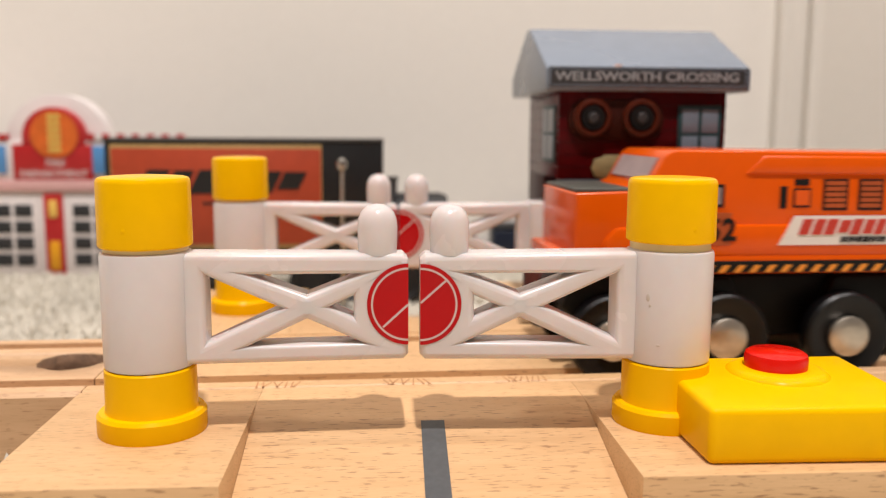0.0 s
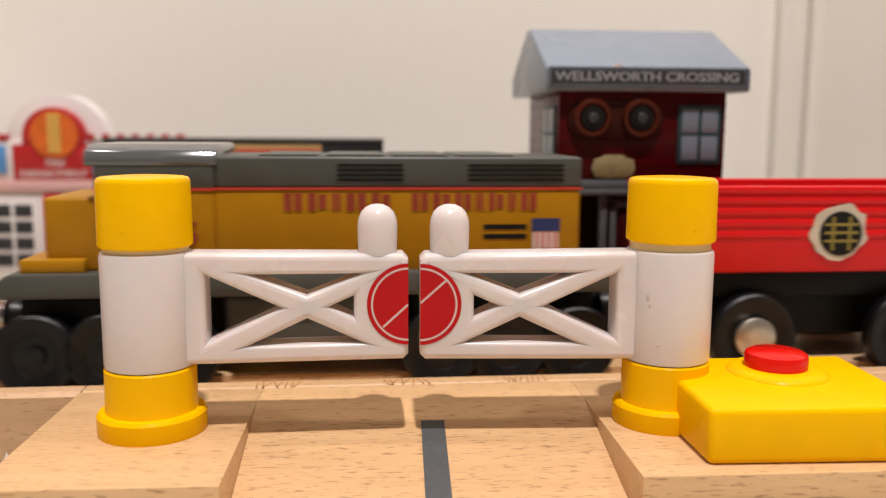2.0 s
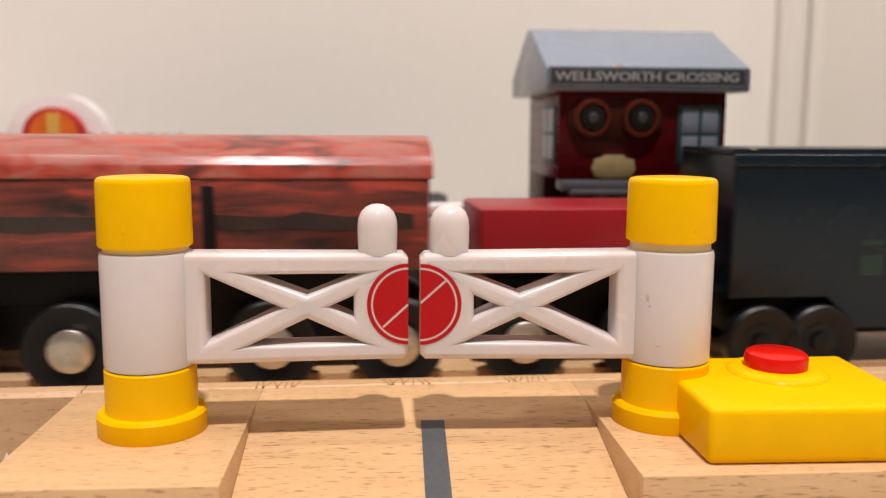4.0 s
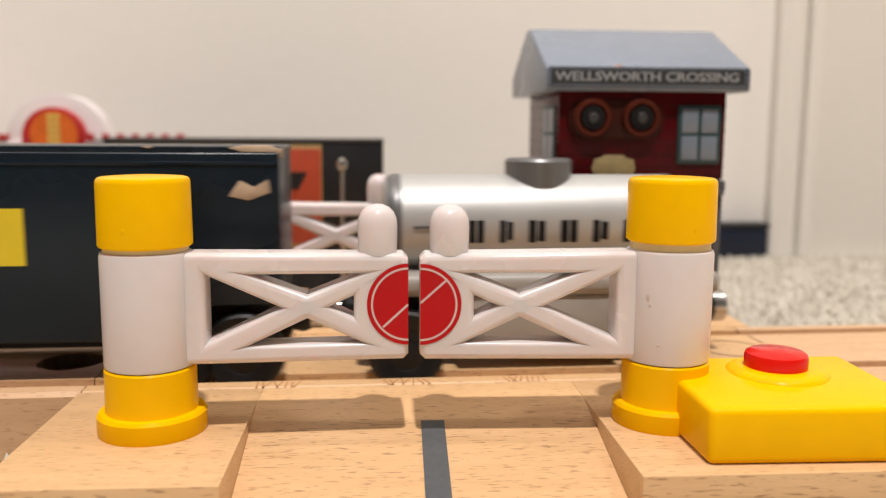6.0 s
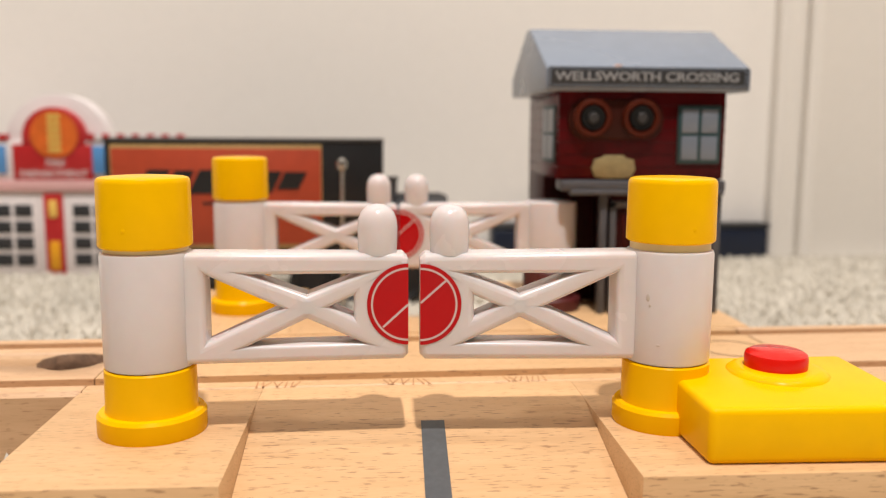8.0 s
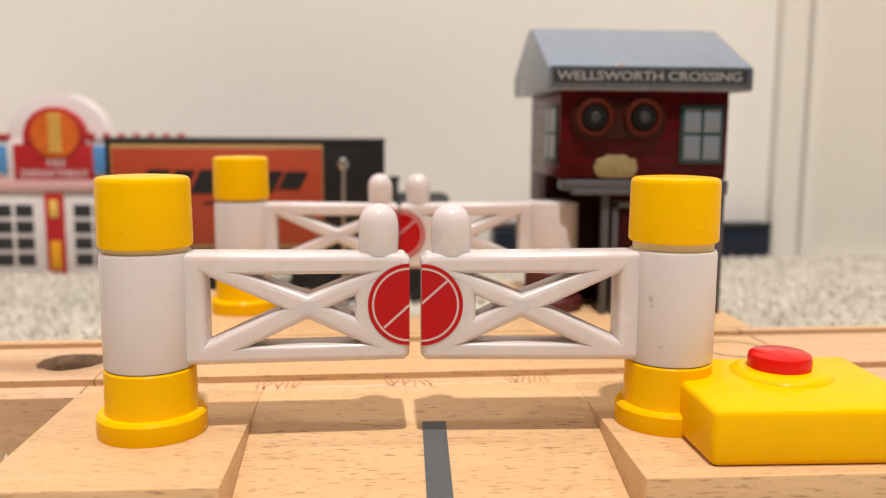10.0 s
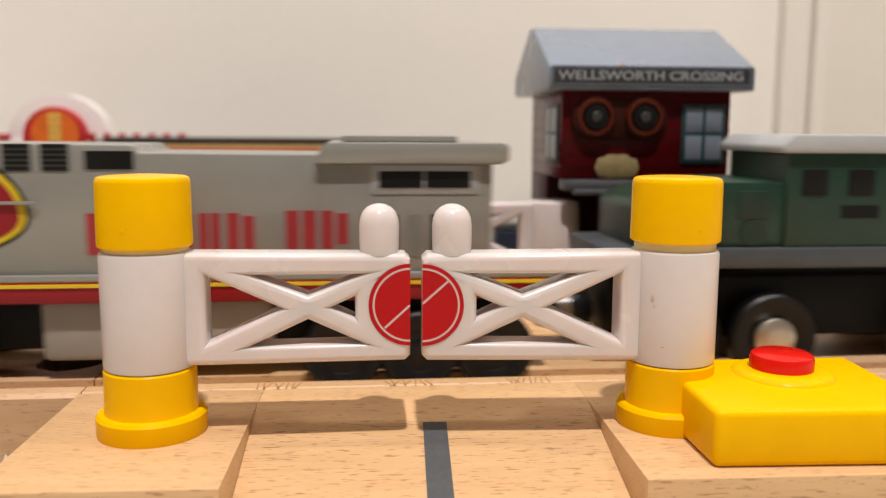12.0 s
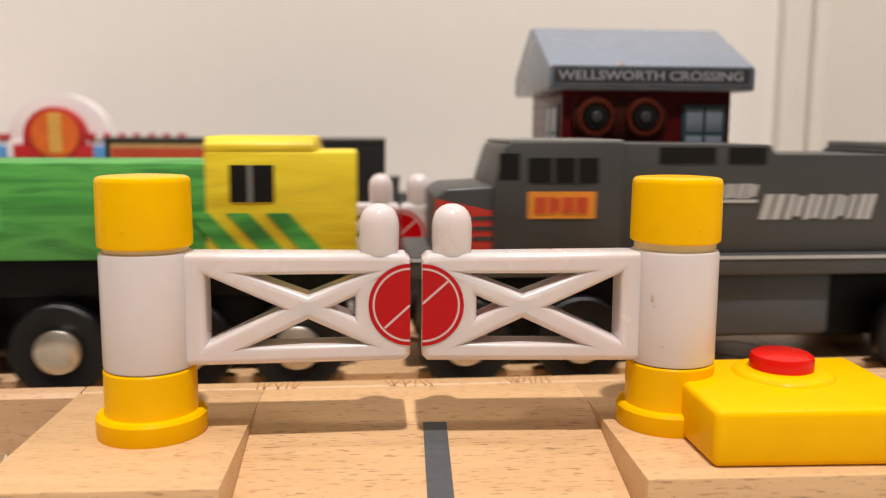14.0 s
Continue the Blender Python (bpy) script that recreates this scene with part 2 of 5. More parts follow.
def cut_socket(track, x, y):
    """Bores the connector hole into the end of a track piece."""
    body = track.children[0]
    tool = turned([(6.2, -7), (6.3, -3), (6.4, 2)], 36, x, y)
    for v in tool.verts:
        bump = 1 + 0.10 * noise.noise(Vector((v.co.x * 0.5, v.co.y * 0.5, 0)))
        v.co.x, v.co.y = x + (v.co.x - x) * bump, y + (v.co.y - y) * bump
    cutter = part("cutter", tool, SOCKET_DARK, track)
    mod = body.modifiers.new("bore", "BOOLEAN")
    mod.operation, mod.object, mod.solver = "DIFFERENCE", cutter, "EXACT"
    mod.material_mode = "TRANSFER"
    bpy.context.view_layer.update()
    me = bpy.data.meshes.new_from_object(body.evaluated_get(bpy.context.evaluated_depsgraph_get()))
    body.modifiers.clear()
    body.data = me
    bpy.data.objects.remove(cutter)


cut_socket(LEFT_TRACK, 63.0, 0.8)


def ring(r0, r1, z0, z1, x, y, n=40):
    bm = bmesh.new()
    rows = []
    for i in range(n):
        a = 2 * math.pi * i / n
        rows.append([bm.verts.new((x + r * math.cos(a), y + r * math.sin(a), z)) for r, z in ((r0, z0), (r1, z0), (r1, z1), (r0, z1))])
    for i in range(n):
        p, q = rows[i], rows[(i + 1) % n]
        for k in range(4):
            bm.faces.new((p[k], p[(k + 1) % 4], q[(k + 1) % 4], q[k]))
    return bm


def crossing():
    """The level crossing: a grooved middle, flat pads under the posts and a ramp each side."""
    ob = thing("level_crossing", 0, 0, 0, "beech wooden toy level crossing with ramps and flat pads", "toy crossing")
    a = radians(TRACK_TURN)
    mid = prism(GROOVE, CROSS_L, CROSS_R, 0.0, axis="x")
    bmesh.ops.rotate(mid, verts=mid.verts[:], cent=(0, 0, 0), matrix=Matrix.Rotation(a, 3, "Z"))
    bmesh.ops.translate(mid, verts=mid.verts[:], vec=(0, TRACK_Y, 0))
    part("rail_body", mid, BEECH, ob)
    slant = math.tan(a)
    near = TRACK_Y - 20 / math.cos(a) - 0.15
    far = TRACK_Y + 20 / math.cos(a) + 0.15

    def pad(x0, x1, y0, inner):
        return prism([(x0, y0), (x1, y0), (x1, inner + x1 * slant), (x0, inner + x0 * slant)], -12, 0, 0.16, 2, axis="z")

    def ramp(inner, crest, foot):
        bm = bmesh.new()
        rows = []
        for x in (-25.95, 29.85):
            k = inner + x * slant
            rows.append([bm.verts.new((x, y, z)) for y, z in ((k, -12), (k, 0), (crest, 0), (foot, -11.4), (foot - 2 if foot < 0 else foot + 2, -12))])
        bm.faces.new(rows[0])
        bm.faces.new(rows[1][::-1])
        for k in range(5):
            bm.faces.new((rows[0][k], rows[0][(k + 1) % 5], rows[1][(k + 1) % 5], rows[1][k]))
        return bm
    part("pad", pad(-57.5, -26.0, -22.4, near), BEECH, ob)
    part("pad", pad(29.9, 92.0, -22.6, near), BEECH, ob)
    part("ramp", ramp(near, 10.8, -42), BEECH, ob)
    part("pad", pad(-57.5, -26.0, 116, far), BEECH, ob)
    part("pad", pad(29.9, 82.0, 126, far), BEECH, ob)
    part("ramp", ramp(far, 77, 130), BEECH, ob)
    seam = ring(6.2, 6.7, 0.0, 0.06, 69.5, 43.4)
    part("peg_seam", seam, SOCKET_DARK, ob, "dark seam round a connector peg")
    tilt = math.atan2(11.4, 52.8)
    for y0, y1 in ((4.8, -26.0), (-30, -40)):
        line = box(-1.9, 1.9, y1, y0, -0.05, 0.12, 0)
        for v in line.verts:
            v.co.z -= (10.8 - v.co.y) * math.tan(tilt)
            v.co.x += 3.3 + (v.co.y - 5.6) * 0.014
        part("centre_line", line, LINEGREY, ob, "dark grey painted road line")
    # small branded ticks beside the near groove
    rng = random.Random(3)
    for x0, n in ((-27.4, 8), (-4.4, 8), (17.9, 8)):
        ticks = []
        for i in range(n):
            t = box(-0.13, 0.13, -1.9 - rng.random(), 0.9, 0.0, 0.05, 0)
            bmesh.ops.rotate(t, verts=t.verts[:], cent=(0, 0, 0), matrix=Matrix.Rotation(rng.uniform(-0.45, 0.45), 3, "Z"))
            bmesh.ops.translate(t, verts=t.verts[:], vec=(x0 + i * 1.05, 23.6 + x0 * 0.0314, 0))
            ticks.append(t)
        part("branded_mark", joined(*ticks), CHARRED, ob, "faint burnt lettering strokes")
    return ob


crossing()

# ---- gates ----
PORCHBASE = plain("porch_maroon", (0.09, 0.012, 0.012), 0.45, vary=0.3)
POST_X, GATE_FAR = 40.0, 87.6


NECK = plain("pale_yellow_plastic", (0.72, 0.55, 0.25), 0.35, vary=0.08, bump=0.02)


def gate_post(x, y, label, cap=True, colour=None):
    ob = thing("gate_post", x * MM, y * MM, 0, label, "gate post", "crossing gate posts")
    part("base", turned([(8.0, 0), (8.1, 0.4), (8.1, 2.9), (7.7, 3.4), (6.9, 3.5), (6.8, 4.2), (6.75, 9.9), (6.5, 10.2)], 56), colour or YELLOW, ob)
    if cap:
        lip = 28.4 if x < 0 else 28.95
        part("neck", turned([(6.15, 26), (6.15, 29.6)], 40), NECK, ob, "pale yellow neck under the cap")
        part("cap", turned([(5.0, lip), (6.55, lip), (6.8, lip + 0.25), (6.82, lip + 0.9), (6.74, 37.8), (6.66, 38.25), (6.44, 38.56), (6.0, 38.72), (4.0, 38.86), (0.2, 38.9)], 64), YELLOW, ob, "glossy yellow plastic cap")
        part("moulding_mark", turned([(0.05, -6.74), (0.3, -6.735), (0.38, -6.70), (0.4, -6.5)], 14, 1.4 if x > 0 else -1.3, 0, "y", 31.3), YELLOW, ob)
    return ob


def fretted(outer, holes, s, t):
    """A plate with openings: outline and holes in (x, z), mirrored by s, half thickness t, rounded edges."""
    bm = bmesh.new()
    loops = []
    for ring_pts in [outer] + holes:
        vs = [bm.verts.new((s * x, -t, z)) for x, z in ring_pts]
        loops += [bm.edges.new((vs[k], vs[(k + 1) % len(vs)])) for k in range(len(vs))]
    bmesh.ops.triangle_fill(bm, use_beauty=True, use_dissolve=False, edges=loops)
    out = bmesh.ops.extrude_face_region(bm, geom=bm.faces[:])
    bmesh.ops.translate(bm, verts=[g for g in out["geom"] if isinstance(g, bmesh.types.BMVert)], vec=(0, 2 * t, 0))
    bmesh.ops.recalc_face_normals(bm, faces=bm.faces[:])
    rims = [e for e in bm.edges if len(e.link_faces) == 2 and e.calc_face_angle() > 1.0 and abs(e.verts[0].co.y - e.verts[1].co.y) < 0.01]
    return soften(bm, 1.0, 4, rims)


STAIN = plain("plastic_stain", (0.585, 0.510, 0.455), 0.35, vary=0.2)


def half_gate(side, x, y, label, worn=False, swing=0.0):
    """The swinging half gate: sleeve on the post, braced frame, half sign and rounded peg. side=1 reaches towards +x."""
    ob = thing("crossing_gate", x * MM, y * MM, 0, label, "crossing gate", "crossing gate arms", swing)
    s = side

    def bx(x0, x1, y0, y1, z0, z1, r=0.5):
        return box(min(s * x0, s * x1), max(s * x0, s * x1), y0, y1, z0, z1, r, 3)
    part("sleeve", turned([(6.2, 10.2), (6.6, 10.4), (6.7, 10.9), (6.7, 27.1), (6.55, 27.6), (6.1, 27.85)], 56), WHITE, ob)
    if worn:
        for deg, z, w, h in ((-134, 20.8, 0.34, 0.6), (-131, 19.6, 0.2, 0.25), (-118, 13.6, 0.3, 0.18)):
            spot = bmesh.new()
            bmesh.ops.create_uvsphere(spot, u_segments=12, v_segments=6, radius=1)
            for v in spot.verts:
                v.co = Vector((v.co.x * w, v.co.y * 0.05 - 6.71, z + v.co.z * h))
            bmesh.ops.rotate(spot, verts=spot.verts[:], cent=(0, 0, 0), matrix=Matrix.Rotation(radians(deg + 90), 3, "Z"))
            part("stain", spot, STAIN, ob, "small beige stain")
    end = 39.1
    T = 3.0
    outer = [(4.6, 10.6), (38.3, 10.9), (end, 11.7), (end, 26.4), (38.3, 27.2), (4.6, 27.55)]
    holes = [[(8.9, 13.9), (8.9, 24.2), (20.0, 19.1)], [(15.4, 24.2), (32.0, 24.2), (23.8, 21.0)],
             [(27.2, 19.2), (30.8, 20.8), (30.8, 17.5)], [(15.2, 13.4), (32.0, 13.6), (23.8, 17.4)]]
    plate = part("gate_frame", fretted(outer, holes, s, T), WHITE, ob, "white moulded frame with cross bracing")
    for poly in plate.data.polygons:
        poly.use_smooth = abs(poly.normal.y) < 0.99

    def brace(xa, za, xb, zb, w):
        dx, dz = xb - xa, zb - za
        n = math.hypot(dx, dz)
        ux, uz = -dz / n * w / 2, dx / n * w / 2
        return prism([(s * (xa + ux), za + uz), (s * (xb + ux), zb + uz), (s * (xb - ux), zb - uz), (s * (xa - ux), za - uz)], -1, 1, 0)
    part("boss", turned([(1.0, -T - 0.02), (1.0, T + 0.02)], 20, s * 23.8, 0, "y", 19.2), WHITE, ob)
    part("peg", turned([(2.9, 26.9), (2.98, 28.0), (3.02, 28.8), (3.05, 31.2), (2.9, 32.4), (2.48, 33.4), (1.78, 34.1), (0.9, 34.5), (0.1, 34.6)], 40, s * 34.5, 0), WHITE, ob)
    for yy in (-1, 1):
        def half(r0, r1, y0, y1):
            bm = bmesh.new()
            n = 28
            rows = []
            for i in range(n + 1):
                a = math.pi / 2 + math.pi * i / n
                rows.append([bm.verts.new((s * (end - 0.05 + r * math.cos(a)), y, 19.55 + r * math.sin(a))) for r, y in ((r0, y0), (r1, y0), (r1, y1), (r0, y1))])
            for p, q in zip(rows, rows[1:]):
                for i in range(4):
                    bm.faces.new((p[i], p[(i + 1) % 4], q[(i + 1) % 4], q[i]))
            bm.faces.new(rows[0])
            bm.faces.new(rows[-1][::-1])
            return bm
        y = yy * T
        disc = part("sign_face", half(0.01, 6.25, y, y + yy * 0.10), SIGNRED, ob, "glossy red half-round sign")
        part("sign_ring", half(5.35, 5.65, y + yy * 0.09, y + yy * 0.14), SIGNPALE, disc, "thin pale ring")
        if s > 0:
            bar = brace(end - 3.9, 16.05, end - 0.1, 19.5, 0.32)
        else:
            bar = brace(end - 3.9, 23.2, end - 0.1, 19.8, 0.32)
        for v in bar.verts:
            v.co.y = y + yy * (0.11 + 0.03 * (1 if v.co.y > 0 else -1))
        part("sign_bar", bar, SIGNPALE, disc, "thin pale slanting bar")
    return ob


gate_post(-POST_X, 0, "yellow plastic gate post with round cap on the wooden pad")
gate_post(POST_X, 0, "yellow plastic gate post beside the push-button box")
half_gate(1, -POST_X, 0, "white plastic half gate with cross bracing and red sign", swing=1.5)
half_gate(-1, POST_X, 0, "slightly stained white plastic half gate with red sign", True, -0.9)
gate_post(-POST_X, GATE_FAR, "yellow plastic gate post on the crossing's back pad")
gate_post(POST_X - 1.5, GATE_FAR, "gate post standing in the signal tower's porch", cap=False, colour=PORCHBASE)
half_gate(1, -POST_X, GATE_FAR, "white plastic half gate with cross bracing and red sign")
half_gate(-1, POST_X - 1.5, GATE_FAR, "white plastic half gate in front of the tower porch")


def button_box():
    ob = thing("button_box", 0, 0, 0, "yellow plastic box with a round red push button", "push button")
    shell = prism([(40.0, -19.5), (71.8, -20.1), (71.6, 5.4), (39.6, 4.9)], 0.02, 8.75, 1.0, 4, axis="z")
    for v in shell.verts:
        if v.co.z > 4:
            v.co.z -= max(0.0, 5.0 - v.co.y) * 0.024
    part("housing", shell, YELLOW, ob)
    part("collar", turned([(8.0, 8.0), (7.7, 8.6), (7.0, 9.15), (6.0, 9.35), (5.0, 9.35)], 56, 56.9, -3.1), YELLOW, ob)
    part("button", turned([(4.75, 8.6), (4.8, 10.9), (4.6, 11.45), (4.0, 11.8), (0.1, 11.95)], 56, 56.8, -2.8), REDBTN, ob, "glossy red push button")
    return ob


button_box()

# ---- signal tower ----
ROOF = plain("roof_slate_blue", (0.20, 0.24, 0.30), 0.25, vary=0.08, bump=0.03)
SIGNDARK = plain("sign_charcoal", (0.025, 0.026, 0.03), 0.4, vary=0.2)
SIGNTEXT = plain("sign_lettering", (0.30, 0.31, 0.32), 0.5, vary=0.1, bump=0)
BRICK = plain("tower_dark_red", (0.072, 0.0025, 0.004), 0.22, vary=0.3, spec=0.12, grain=400)
BRICKDK = plain("tower_maroon", (0.036, 0.003, 0.003), 0.35, vary=0.3, grain=400, spec=0.15)
EARRED = plain("speaker_red", (0.070, 0.010, 0.003), 0.3, vary=0.15, spec=0.2)
PLATE = plain("speaker_plate_brown", (0.034, 0.006, 0.003), 0.35, vary=0.2, spec=0.15)
TEAL = plain("window_teal", (0.008, 0.045, 0.05), 0.4, vary=0.2)
PANE = plain("window_print", (0.175, 0.205, 0.25), 0.25, vary=0.12, grain=120)
GREYTRIM = plain("porch_grey", (0.08, 0.08, 0.088), 0.4, vary=0.25)
BRASS = plain("plaque_cream", (0.28, 0.22, 0.10), 0.4, vary=0.3, grain=500)
CONEGREY = plain("speaker_grey", (0.028, 0.026, 0.026), 0.4, vary=0.2)
BLACK = plain("black_plastic", (0.004, 0.004, 0.0045), 0.35, vary=0.3, spec=0.25)


def tower():
    ob = thing("signal_tower", 0.0005, 0, -0.0002, "dark red toy signal tower with slate-blue roof and name board", "toy tower")
    F, B = 79.0, 120.5
    L, R = 37.8, 79.6
    roof = part("roof", prism([(F - 2.5, 55.4), (F - 2.5, 61.0), (105, 73.0), (110, 73.0), (130, 61.2), (130, 55.4)], 34.0, 84.4, 0.6, 3, axis="x"), ROOF, ob)
    for v in roof.data.vertices:
        if v.co.z > 0.067:
            v.co.x += 0.0006 if v.co.x < 0.05 else 0.0008
    board = part("name_board", box(34.6, 83.6, F - 3.0, F - 2.45, 56.3, 61.1, 0.15), SIGNDARK, roof, "charcoal name board with pale lettering")
    part("board_rim", joined(*[box(*b, 0) for b in ((34.8, 83.0, F - 3.1, F - 2.9, 60.55, 60.75), (34.8, 83.0, F - 3.1, F - 2.9, 56.65, 56.85), (34.8, 35.0, F - 3.1, F - 2.9, 56.8, 60.6), (82.8, 83.0, F - 3.1, F - 2.9, 56.8, 60.6))]), ROOF, roof)
    lettering("board_lettering", "WELLSWORTH CROSSING", 0.00375, SIGNTEXT, roof, on_front(58.7, F - 3.06, 58.75) @ Matrix.Diagonal((1.03, 0.80, 1, 1)), "pale capital lettering", 0.00006, 0.98)
    part("paint_chip", prism([(50.2, 60.9), (51.0, 61.9), (52.6, 61.6), (51.4, 60.7)], F - 2.75, F - 1.6, 0.1), SIGNPALE, roof, "small pale chip in the paint")
    part("upper_wall", box(L, R, F, B, 34, 56, 0.5), BRICK, ob)
    for z in (37, 40, 43, 46, 49, 52):
        part("board_seam", box(L - 0.06, R + 0.06, F - 0.06, B, z, z + 0.22, 0), BRICKDK, ob)
    part("speaker_plate", prism([(44.5 + (4.6 * math.cos(a) if math.cos(a) < 0 else 14.6 + 4.6 * math.cos(a)), 48.6 + 5.0 * math.sin(a)) for a in [i * math.pi / 16 for i in range(32)]],
                                F - 1.0, F + 0.2, 0.4), PLATE, ob)
    for x in (45.8, 57.8):
        ear = part("speaker", turned([(4.7, F + 0), (4.7, F - 1.8), (4.3, F - 2.3), (3.5, F - 2.3), (3.0, F - 1.5)][::1], 36, x, 0, "y", 49.0), EARRED, ob, "dull red round speaker rim")
        part("speaker_cone", turned([(3.05, F - 1.9), (2.8, F - 2.4), (1.6, F - 2.35), (1.5, F - 2.6), (0.1, F - 2.65)], 28, x, 0, "y", 49.0), BLACK, ear, "black round speaker centre")
        part("speaker_dot", turned([(1.3, F - 2.62), (1.1, F - 2.85), (0.1, F - 2.9)], 20, x, 0, "y", 49.0), CONEGREY, ear)
    win = part("window_frame", box(67.4, 78.3, F - 0.5, F + 0.1, 37.9, 52.2, 0.15), TEAL, ob)
    for i in range(2):
        for j in range(2):
            part("window_pane", box(68.4 + i * 4.9, 72.5 + i * 4.9, F - 0.62, F - 0.3, 38.9 + j * 6.6, 44.7 + j * 6.6, 0.1), PANE, win)
    side = part("window_frame", box(L - 0.4, L + 0.1, F + 3.0, F + 19, 37.9, 52.2, 0.15), TEAL, ob)
    for i in range(2):
        for j in range(2):
            part("window_pane", box(L - 0.52, L - 0.2, F + 4.0 + i * 7.2, F + 10.4 + i * 7.2, 38.9 + j * 6.6, 44.7 + j * 6.6, 0.1), PANE, side)
    part("plaque", prism([(46, 36.6), (46.8, 39), (48.5, 39.4), (49.3, 40.0), (54, 40.0), (54.8, 39.2), (56.4, 39), (57, 36.6), (56, 34.6), (54, 34.3), (49, 34.3), (47, 34.6)], F - 1.1, F + 0.1, 0.25), BRASS, ob, "pale cream name plaque")
    part("balcony", box(L + 0.8, R + 0.2, F - 1.6, F + 6, 31.2, 33.9, 0.5), GREYTRIM, ob, "dark grey moulded balcony ledge")
    part("balcony_rail", box(L + 3, R - 0.2, F - 2.2, F + 1, 30.2, 31.6, 0.4), GREYTRIM, ob)
    part("lower_wall", box(L + 0.1, R - 0.1, 97, B - 0.1, 0.02, 34.1, 0.3), BRICKDK, ob)
    part("lower_wall", box(51.5, R - 0.6, F + 0.5, 97.5, 0.02, 31.2, 0.3), BRICKDK, ob)
    part("corner_post", box(R - 2.2, R - 0.2, F - 0.8, F + 3, 0.02, 31.2, 0.3), GREYTRIM, ob)
    part("porch_post", box(48.6, 50.4, F - 0.6, F + 2, 0.02, 30.5, 0.3), GREYTRIM, ob)
    door = part("door_frame", joined(box(51.2, 52.8, F - 0.4, F + 1, 0.02, 28.5, 0.2), box(61, 62.6, F - 0.4, F + 1, 0.02, 28.5, 0.2), box(51.2, 62.6, F - 0.4, F + 1, 27, 28.6, 0.2)), GREYTRIM, ob)
    part("door_panel", joined(box(54, 59.8, F - 0.1, F + 0.6, 14, 25.5, 0.2), box(54, 59.8, F - 0.1, F + 0.6, 1.5, 12.5, 0.2)), BRICKDK, door)
    return ob


tower()

# ---- parked things on the carpet behind ----
STNRED = plain("station_red", (0.50, 0.018, 0.02), 0.4, vary=0.12)
HYDRANT = plain("hydrant_yellow", (0.80, 0.36, 0.01), 0.45, vary=0.12)
STNWHITE = plain("station_white", (0.80, 0.74, 0.72), 0.45, vary=0.05)
STNPINK = plain("station_pink", (0.72, 0.42, 0.40), 0.5, vary=0.08)
STNBLUE = plain("station_blue", (0.10, 0.30, 0.62), 0.4, vary=0.15)
STNDARK = plain("station_opening", (0.03, 0.03, 0.032), 0.6, vary=0.2)
STNORANGE = plain("station_orange", (0.80, 0.16, 0.02), 0.4, vary=0.2)
STNYELLOW = plain("station_yellow", (0.85, 0.55, 0.12), 0.4, vary=0.15)


